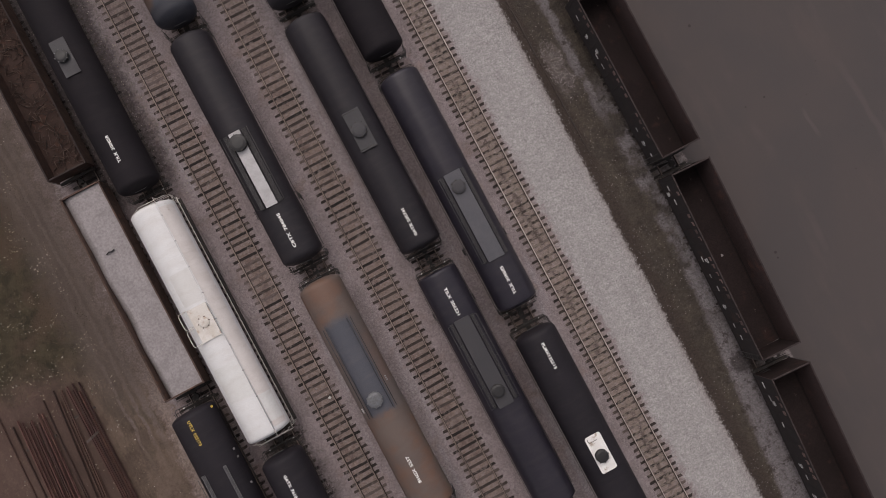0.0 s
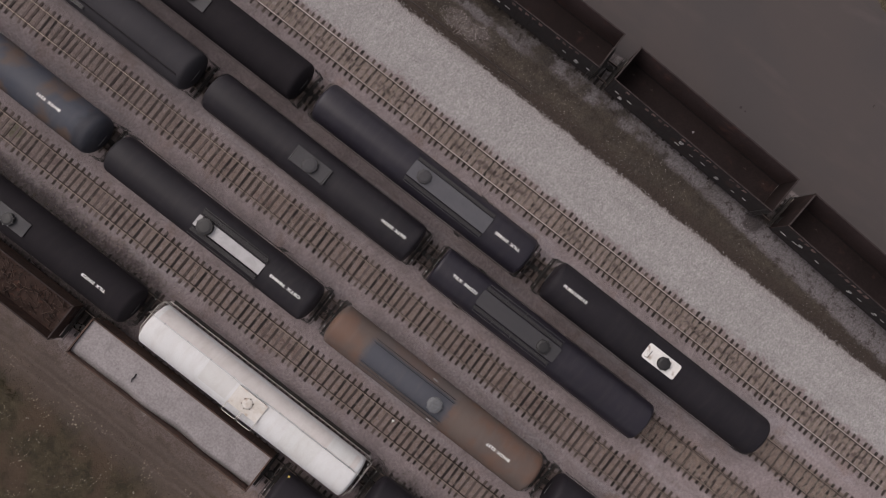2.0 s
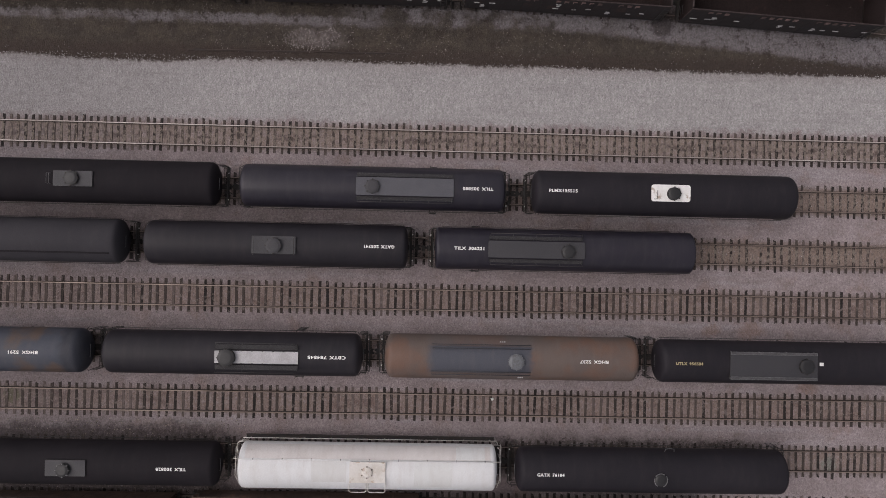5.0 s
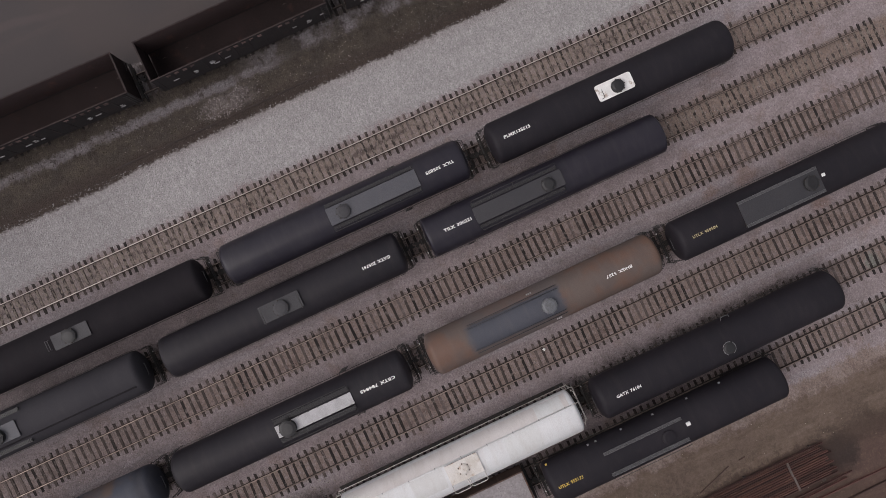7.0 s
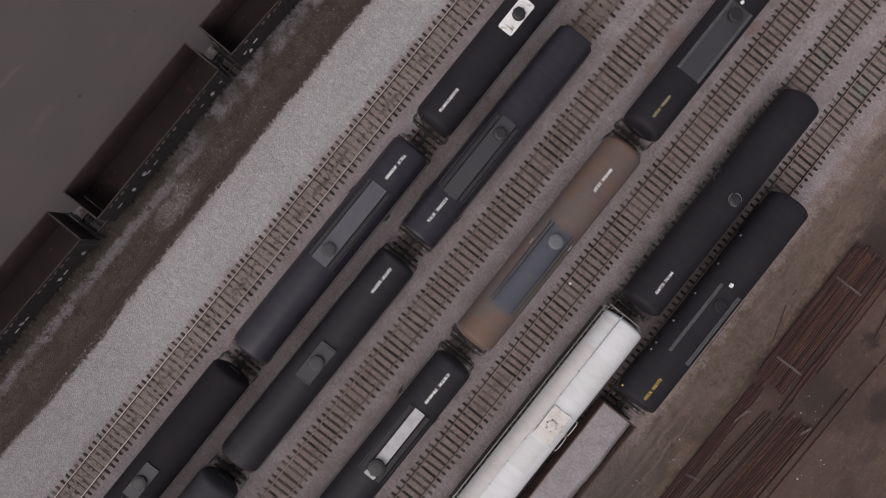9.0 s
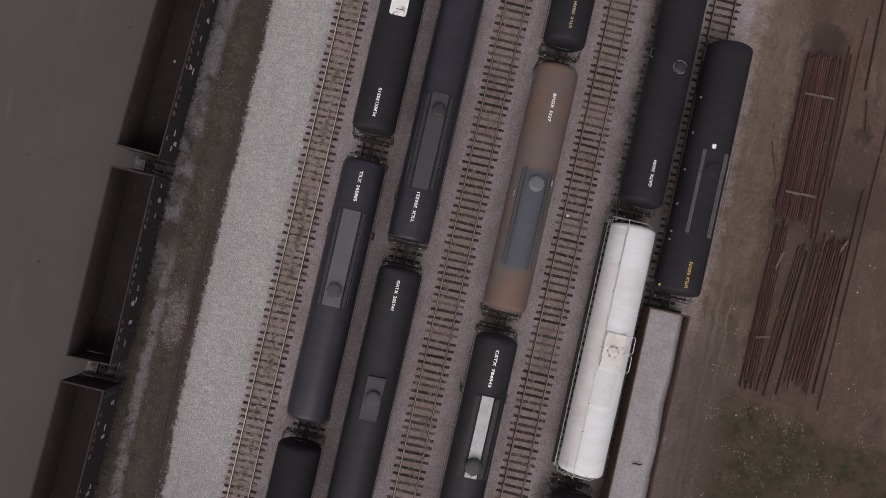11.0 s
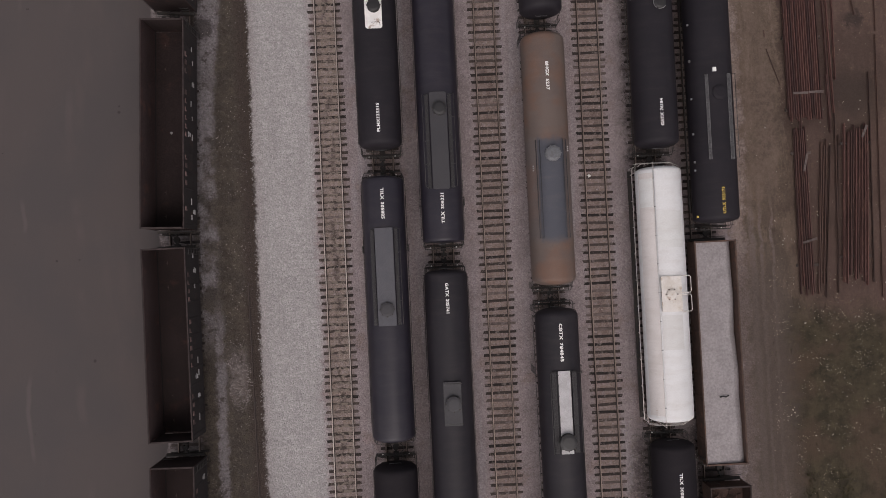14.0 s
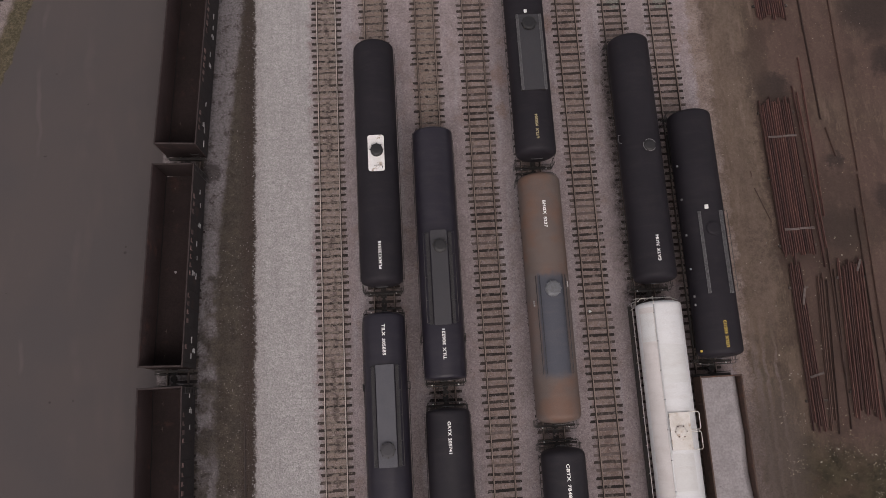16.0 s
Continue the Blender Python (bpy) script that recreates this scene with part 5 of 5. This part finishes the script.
def stones_mesh(name, spots, sizes, seed):
    """Many small rough stones in one mesh."""
    rng = np.random.default_rng(seed)
    base = np.array([(1, 0, 0), (-1, 0, 0), (0, 1, 0), (0, -1, 0), (0, 0, 1), (0, 0, -1)], float)
    tris = np.array([(0, 2, 4), (2, 1, 4), (1, 3, 4), (3, 0, 4), (2, 0, 5), (1, 2, 5), (3, 1, 5), (0, 3, 5)])
    count = len(spots)
    ang = rng.uniform(0, math.tau, count)
    shape = base[None] * rng.uniform(0.55, 1.25, (count, 6, 1)) * np.array((1.0, 0.8, 0.6))
    c, s = np.cos(ang)[:, None], np.sin(ang)[:, None]
    xx, yy = shape[..., 0] * c - shape[..., 1] * s, shape[..., 0] * s + shape[..., 1] * c
    pts = np.stack([xx, yy, shape[..., 2]], -1) * np.asarray(sizes)[:, None, None] + np.asarray(spots)[:, None]
    faces = (tris[None] + (np.arange(count) * 6)[:, None, None]).reshape(-1, 3)
    me = bpy.data.meshes.new(name)
    me.from_pydata(pts.reshape(-1, 3).tolist(), [], faces.tolist())
    return me


def ballast_gondola():
    car, half, w = gondola(T[7] + 0.05, -15.45, 0.68, 2.62, 3.06, 0, "rusty gondola car filled with grey ballast stone", RUST_WALL, RUST_WALL, 1.05, 11, 1.4, RUST_WALL)
    mid = (-15.45 + 0.68) / 2
    # the load: a heaped sheet that falls away towards one side
    nx, ny = 22, 110
    verts, faces = [], []

    def level(u, v):
        x, y = -w + 0.13 + u * (2 * w - 0.26), -half + 0.12 + v * (2 * half - 0.24)
        z = 2.42 + 0.08 * noise.noise((x * 0.8, y * 0.4, 7.0)) + 0.03 * noise.noise((x * 4, y * 4, 1.0))
        z -= 0.75 * max(0.0, (u - 0.8 - 0.08 * noise.noise((0.0, y * 0.35, 2.0))) / 0.2) ** 1.2 * (0.35 + 0.65 * min(1.0, v * 1.2))
        return x, y, z
    for j in range(ny + 1):
        for i in range(nx + 1):
            verts.append(level(i / nx, j / ny))
    for j in range(ny):
        for i in range(nx):
            a = j * (nx + 1) + i
            faces.append((a, a + 1, a + nx + 2, a + nx + 1))
    me = bpy.data.meshes.new("ballast_load")
    me.from_pydata(verts, [], faces)
    me.materials.append(LOAD_STONE)
    load = thing("ballast_load", T[7] + 0.05, mid, 0, 0, "heaped load of grey ballast stone in a gondola car", "ballast", kind="stuff")
    part("heap", me, None, load)
    rng = np.random.default_rng(4)
    uv = rng.uniform(0, 1, (6000, 2))
    spots = np.array([level(u, v) for u, v in uv]) - (0, 0, 0.018)
    me = stones_mesh("loose_stones", spots, rng.uniform(0.03, 0.06, len(spots)), 3)
    me.materials.append(LOAD_STONE)
    part("loose_stones", me, None, load)
    bm = bmesh.new()
    pipe(bm, [(-0.3, -3.2, 2.5), (-0.05, -3.15, 2.52), (0.12, -3.2, 2.55), (0.35, -3.1, 2.52)], 0.05)
    branch = part("branch", bm, HATCH_BLACK, None)
    branch.matrix_basis = pose(T[7] + 0.1, mid, 0)
    tagged(branch, "short dark broken branch on the ballast load", "branch")


ballast_gondola()


def scrap_gondola():
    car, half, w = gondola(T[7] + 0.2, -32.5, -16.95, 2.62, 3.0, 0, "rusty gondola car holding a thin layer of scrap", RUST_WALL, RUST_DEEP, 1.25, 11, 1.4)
    rnd = random.Random(12)
    bm = bmesh.new()
    for _ in range(420):
        x, y = rnd.uniform(-w + 0.25, w - 0.4), rnd.uniform(-half + 0.2, half - 0.2)
        a, length = rnd.uniform(0, math.pi), rnd.uniform(0.15, 0.9)
        z = 1.27 + rnd.uniform(0.0, 0.18)
        dx, dy = length * math.cos(a) / 2, length * math.sin(a) / 2
        x0, x1 = max(-w + 0.14, x - dx), min(w - 0.14, x + dx)
        y0, y1 = max(-half + 0.14, y - dy), min(half - 0.14, y + dy)
        pipe(bm, [(x0, y0, z), (x1, y1, z + rnd.uniform(0, 0.1))], rnd.uniform(0.012, 0.035), 4)
    pile = thing("scrap_load", T[7] + 0.2, (-32.5 - 16.95) / 2, 0, 0, "tangle of brown scrap bars and wood in a gondola car", "scrap", kind="stuff")
    part("scrap_pieces", bm, SCRAP, pile)


scrap_gondola()


# ---- stacked rails and timber on the dirt ----
def rail_profile(k=1.0):
    return [(-0.07 * k, 0), (0.07 * k, 0), (0.07 * k, 0.015), (0.012, 0.035), (0.012, 0.125), (0.036 * k, 0.14), (0.036 * k, 0.17),
            (-0.036 * k, 0.17), (-0.036 * k, 0.14), (-0.012, 0.125), (-0.012, 0.035), (-0.07 * k, 0.015)]


def stored_rail(parent, xa, ya, xb, yb, z, steel):
    """One length of rail from one place to another, relative to its stack."""
    length = round(math.hypot(xb - xa, yb - ya) * 2) / 2
    me = shared("stored_rail_%.1f_%s" % (length, steel.name), lambda bm: prism(bm, rail_profile(), "y", -length / 2, length / 2), steel)
    ob = part("rail", me, None, parent)
    ob.matrix_basis = pose((xa + xb) / 2, (ya + yb) / 2, z, 0, 0, -math.degrees(math.atan2(xb - xa, yb - ya)))
    return ob


def rail_stack(x, y, rails, label, z=0.14, timbers=(), steel=None):
    s = thing("rail_stack", x, y, 0, 0, label, "rail stack", "stacks of rusty rail")
    for xa, ya, xb, yb in rails:
        stored_rail(s, xa - x, ya - y, xb - x, yb - y, z, steel or RAIL_RUST)
    for a, b, yy in timbers:
        bm = bmesh.new()
        box(bm, a - x, yy - y - 0.1, -0.06, b - x, yy - y + 0.1, z, 0.01)
        part("timber", bm, TIE, s)
    return s


def rail_yard():
    rnd = random.Random(8)
    j = lambda v: rnd.uniform(-v, v)
    rails = [(26.18 + 0.178 * k + j(0.02), 9.5 + j(0.3), 26.15 + 0.178 * k + j(0.03), 22.2 + j(0.35)) for k in range(15)]
    rail_stack(27.4, 15.8, rails, "wide flat stack of rusty rails laid side by side", timbers=((25.95, 28.95, 10.3), (25.95, 28.95, 15.8), (25.95, 28.95, 21.3)))
    for a, yy in ((26.5, 11.55), (26.35, 19.15)):
        bm = bmesh.new()
        box(bm, 0, -0.1, 0, 1.15, 0.08, 0.04, 0.008)
        box(bm, 1.2, -0.06, 0, 2.35, 0.12, 0.04, 0.008)
        p = part("plank", bm, PLANK, None)
        p.matrix_basis = pose(a, yy, 0.312, 0, 0, j(2))
        tagged(p, "pale weathered planks lying across a rail stack", "plank")
    rails = [(29.1, 23.5, 29.35, 9.6), (29.4, 23.0, 29.65, 9.9), (29.2, 13.0, 29.3, 8.4), (30.0, 26.0, 29.9, 12.5)]
    rail_stack(29.3, 16, rails, "few rusty rails lying loose beside a stack", 0.05)
    rails = [(26.5 + 0.16 * k + j(0.04), 9.1 + j(0.5), 26.35 + 0.2 * k + j(0.05), -3.5 + j(0.5)) for k in range(6)]
    rail_stack(27.0, 2.8, rails, "narrow stack of rusty rails", timbers=((26.1, 27.8, -1.5), (26.2, 27.7, 7.0)))
    rails = [(28.55 + 0.2 * k + j(0.06), 7.8 + j(0.5), 27.65 + 0.22 * k + j(0.08), -3.4 + j(0.7)) for k in range(4)]
    rail_stack(28.3, 2.0, rails, "few brown rails lying aslant on dirt", 0.07, steel=RAIL_OLD)
    rails = [(30.35 + 0.22 * k + j(0.06), 9.0 + j(0.5), 29.6 + 0.23 * k + j(0.08), -2.7 + j(0.6)) for k in range(9)]
    rail_stack(30.8, 3.0, rails, "spread stack of orange-rusted rails", timbers=((29.5, 31.9, -1.0), (30.0, 32.3, 7.6)))
    rails = [(29.9, 8.2, 29.2, -3.6), (29.7, 9.8, 29.4, 0.5)]
    rail_stack(29.5, 2.0, rails, "few dark rails half sunk in dirt", 0.02, steel=RAIL_OLD)
    rails = [(30.75, 41.5, 31.0, 20.6)]
    rail_stack(30.9, 31.0, rails, "long single rail lying on dirt", 0.02, steel=RAIL_OLD)
    rails = [(31.25, 19.9, 31.7, 17.3)]
    rail_stack(31.5, 18.6, rails, "short rail lying on dirt", 0.03, steel=RAIL_OLD)
    rails = [(33.6, 46.5, 33.25, 16.2), (33.2, 15.9, 32.6, -4.2), (32.5, 13.0, 32.0, -3.0)]
    rail_stack(33.1, 22.0, rails, "long line of dark rails on dirt", 0.02, steel=RAIL_OLD)
    rails = [(24.75, 15.1, 25.7, 12.2), (24.65, 16.6, 24.7, 15.9)]
    rail_stack(25.0, 14.5, rails, "old rail pieces half sunk beside the track", -0.11, steel=RAIL_OLD)
    rails = [(27.2 + 0.178 * k + j(0.02), 29.6 + j(0.3), 27.1 + 0.178 * k + j(0.03), 41.6 + j(0.35)) for k in range(14)]
    rail_stack(28.3, 35.0, rails, "stack of rusty rails further along the dirt", timbers=((26.9, 29.9, 30.8), (26.8, 29.8, 39.0)))
    rails = [(-15.02, -0.8, -14.88, -17.2)]
    rail_stack(-14.95, -9.0, rails, "old rail lying along the weedy bank", 0.06, steel=RAIL_SIDE)
    for a, b, c, d in ((27.0, 5.6, 27.3, 6.9), (31.6, 8.0, 32.0, 8.9), (26.6, 0.2, 27.7, 0.5)):
        bm = bmesh.new()
        length = math.hypot(c - a, d - b)
        box(bm, -0.09, -length / 2, 0, 0.09, length / 2, 0.05, 0.01)
        p = part("plank", bm, PLANK, None)
        p.matrix_basis = pose((a + c) / 2, (b + d) / 2, 0.312, 0, 0, -math.degrees(math.atan2(c - a, d - b)))
        tagged(p, "pale weathered plank lying across rusty rails", "plank")


rail_yard()


# ---- loose stones, litter and weeds ----
def scatter(name, label, category, material, count, area, sizes, seed, thin=None):
    rng = np.random.default_rng(seed)
    x0, x1, y0, y1 = area
    x, y = rng.uniform(x0, x1, count), rng.uniform(y0, y1, count)
    if thin:
        keep = np.array([thin(a, b) for a, b in zip(x, y)])
        x, y = x[keep], y[keep]
    z = np.array([ground_height(a, b) for a, b in zip(x, y)])
    s = rng.uniform(*sizes, len(x)) * rng.uniform(0.7, 1.0, len(x))
    me = stones_mesh(name, np.stack([x, y, z + s * 0.15], -1), s, seed + 1)
    me.materials.append(material)
    return tagged(new(name, me), label, category, kind="stuff")


def clumps(scale, level, seed):
    return lambda a, b: noise.noise((a * scale, b * scale, seed)) > level


scatter("gravel_stones", "pale loose gravel stones on the strip beside the tracks", "gravel", PALE_STONE, 15000, (-14.5, -9.8, -38, 45), (0.03, 0.065), 1)
scatter("ballast_stones", "grey-brown ballast stones between the tracks", "gravel", STONE, 34000, (-10, 21.5, -40, 48), (0.025, 0.055), 2)
scatter("bank_stones", "pale stones strewn over the weedy bank", "gravel", STONE, 3500, (-18.6, -14.7, -38, 42), (0.025, 0.06), 3, clumps(0.35, 0.12, 4.0))
scatter("spilled_stones", "heap of pale stones spilled on the weedy bank", "gravel", STONE, 1100, (-17.0, -14.9, -11.0, -5.0), (0.03, 0.075), 7,
        lambda a, b: ((a + 15.95) / 1.0) ** 2 + ((b + 8.0) / 2.8) ** 2 + 0.9 * noise.noise((a * 1.3, b * 1.3, 2.0)) < 0.75)
scatter("track_litter", "pale scraps strewn on the dark ballast beside a tank car", "litter", LITTER, 260, (12.5, 13.8, -38, -11), (0.03, 0.08), 8)
scatter("dirt_litter", "pale stones and litter strewn over dirt", "litter", LITTER, 2600, (22.0, 36, -30, 42), (0.02, 0.055), 4, clumps(0.3, 0.18, 9.0))
scatter("grass_litter", "pale leaves and litter lying in the grass", "litter", LITTER, 9000, (24.0, 38, -36, -2), (0.025, 0.075), 5, clumps(0.6, 0.16, 2.0))
scatter("litter_flakes", "pale scraps of wood and stone among the grass and rails", "litter", PALE_LITTER, 900, (24.2, 35, -16, 11), (0.05, 0.12), 6, clumps(0.8, 0.22, 5.0))


def tufts(name, label, material, count, area, high, seed, thin):
    """Blades in small bunches, leaning out."""
    rnd = random.Random(seed)
    verts, faces = [], []
    x0, x1, y0, y1 = area
    for _ in range(count):
        x, y = rnd.uniform(x0, x1), rnd.uniform(y0, y1)
        if not thin(x, y):
            continue
        z, size = ground_height(x, y), rnd.uniform(*high)
        for k in range(7):
            a = rnd.uniform(0, math.tau)
            lean, w = size * rnd.uniform(0.4, 1.1), size * 0.13
            px, py = -math.sin(a) * w, math.cos(a) * w
            i = len(verts)
            bx, by = x + rnd.uniform(-0.05, 0.05), y + rnd.uniform(-0.05, 0.05)
            verts += [(bx - px, by - py, z - 0.01), (bx + px, by + py, z - 0.01),
                      (bx + math.cos(a) * lean * 0.5 + px * 0.7, by + math.sin(a) * lean * 0.5 + py * 0.7, z + size * 0.7),
                      (bx + math.cos(a) * lean, by + math.sin(a) * lean, z + size * 0.75)]
            faces += [(i, i + 1, i + 2), (i, i + 2, i + 3)]
    me = bpy.data.meshes.new(name)
    me.from_pydata(verts, [], faces)
    me.materials.append(material)
    return tagged(new(name, me), label, "grass", kind="stuff")


tufts("grass_patch", "dull olive grass tufts over brown earth", GRASS, 9000, (23.6, 40, -40, -3), (0.025, 0.07), 21,
      lambda x, y: noise.noise((x * 0.3, y * 0.3, 5.0)) + min(0.5, (-4.0 - y) * 0.1) + min(0.4, (x - 25) * 0.15) > 0.1)
tufts("bright_weeds", "yellow-green weeds in the grass", MOSS, 700, (25.6, 29.5, -21, -17), (0.04, 0.1), 22,
      lambda x, y: noise.noise((x * 0.6, y * 0.6, 8.0)) > 0.0)
tufts("dark_weeds", "dark dry weeds and spilled matter along the ties", DARK_WEED, 500, (13.5, 13.95, 6, 28), (0.03, 0.09), 24,
      lambda x, y: noise.noise((x * 0.8, y * 0.8, 3.0)) > 0.12)
tufts("bank_weeds", "dull weeds on the bank beside the gravel", GRASS, 3200, (-18.4, -14.5, -40, 45), (0.03, 0.09), 23,
      lambda x, y: noise.noise((x * 0.5, y * 0.5, 6.0)) > 0.02)


# ---- tracks: ties and rails ----
def track_rails(line, ya, yb, parent, step, head):
    for s in (-1, 1):
        ys = np.arange(ya, yb + 0.01, step)
        for name, outline, material in (("rail", rail_profile(), RAIL_SIDE), ("rail_head", [(-0.036, 0.1705), (0.036, 0.1705), (0.03, 0.177), (-0.03, 0.177)], head)):
            bm = bmesh.new()
            rings = [[bm.verts.new((line(float(y)) + s * 0.7535 + p[0], float(y), 0.04 + p[1])) for p in outline] for y in ys]
            n = len(outline)
            for a, b in zip(rings, rings[1:]):
                for k in range(n):
                    bm.faces.new((a[k], a[(k + 1) % n], b[(k + 1) % n], b[k]))
            bm.faces.new(rings[0])
            bm.faces.new(rings[-1])
            bmesh.ops.recalc_face_normals(bm, faces=bm.faces)
            if name == "rail":
                rail = part(name, bm, material, parent)
            else:
                part(name, bm, material, rail, "worn running surface")


def tie_variant(k):
    def build(bm):
        rnd = random.Random(100 + k)
        box(bm, -1.2, -0.1, -0.16, 1.2, 0.1, 0.0, 0.012)
        for v in bm.verts:
            v.co.x += rnd.uniform(-0.07, 0.07) * (abs(v.co.x) > 1.0)
            v.co.y += rnd.uniform(-0.012, 0.012)
            v.co.z += rnd.uniform(-0.008, 0.004)
    return build


def track(line, ya, yb, sink, label, seed, step=40.0, spacing=0.565, head=None, wood=None, silted_from=999.0, long=1.0):
    """Ties and two rails along a line; sink lowers the ties into the ballast."""
    rnd = random.Random(seed)
    t = thing("railway_track", 0, 0, 0, 0, label, "railway track", "parallel tracks", "structure")
    y = ya + 0.2
    while y < yb:
        x = line(y)
        low, spread = sink(y)
        k = rnd.randrange(6)
        timber = TIE_SILTED if y > silted_from else wood or TIE
        ob = part("tie", shared("tie_shape_%d_%s" % (k, timber.name), tie_variant(k), timber), None, t)
        ob.matrix_basis = pose(x + rnd.gauss(0, 0.035), y, 0.042 - max(0.0, low + rnd.uniform(-spread, spread)), rnd.gauss(0, 0.4), rnd.gauss(0, 0.35), rnd.gauss(0, 0.9)) @ Matrix.Diagonal((long, 1, 1, 1))
        y += spacing + rnd.uniform(-0.06, 0.06)
    track_rails(line, ya, yb, t, step, head or RAIL_BROWN)
    return t


def straight(x):
    return lambda y: x


BURIED, CLEAN = (0.008, 0.012), (0.008, 0.014)
track(straight(T[0]), -42, 50, lambda y: BURIED, "track of bright-topped rails with ties half buried in tan ballast", 1, spacing=0.53, head=RAIL_TOP, wood=TIE_SILTED)
track(straight(T[1]), -42, 50, lambda y: (0.022, 0.02) if y > 27 else CLEAN, "track under tank cars, its free end silted with dirt", 2, silted_from=27)
track(straight(T[2]), -42, 50, lambda y: (0.022, 0.02) if y > 20 else CLEAN, "track under tank cars, its free end silted with dirt", 3, silted_from=20)
track(straight(T[3]), -42, 50, lambda y: CLEAN, "empty track with dark uneven wooden ties", 4)
track(straight(T[4]), -42, 50, lambda y: CLEAN, "track with wooden ties under a row of tank cars", 5)
track(straight(T[5]), -42, 50, lambda y: CLEAN, "empty track with dark uneven wooden ties", 6)
track(straight(T[6]), -42, 50, lambda y: CLEAN, "track with wooden ties under black and white tank cars", 7)
track(straight(T[7]), -42, 50, lambda y: CLEAN, "track with wooden ties at the edge of the dirt", 8)
track(bank_line, -42, 50, lambda y: (0.02, 0.03), "siding under tall gondola cars beside the road", 9, 3.0, wood=TIE_OILY, long=1.15)
track(lambda y: -44.9 + 0.27 * y, 5, 50, lambda y: CLEAN, "track beyond the road", 10)


def paper_cup():
    bm = bmesh.new()
    lathe(bm, [(0.0, 0.0), (0.0, 0.08), (0.2, 0.11), (0.2, 0.095), (0.03, 0.07), (0.03, 0.0)], "z", (0, 0, 0), 16)
    ob = part("paper_cup", bm, LETTER_WHITE, None)
    ob.matrix_basis = pose(10.68, 6.1, 0.06, 85, 10, 30)
    tagged(ob, "white paper cup lying beside a rail", "cup")


paper_cup()


def plastic_scrap():
    """A crumpled white scrap on the floor of a gondola car."""
    rnd = random.Random(31)
    bm = bmesh.new()
    bmesh.ops.create_icosphere(bm, subdivisions=2, radius=0.12)
    for v in bm.verts:
        v.co *= rnd.uniform(0.6, 1.15)
        v.co.x *= 0.75
        v.co.z *= 0.35
    ob = part("plastic_scrap", bm, PALE_MARK, None)
    ob.matrix_basis = pose(-19.88, 10.38, 1.085, 0, 0, 20)
    tagged(ob, "small crumpled white scrap on a gondola floor", "scrap")


plastic_scrap()
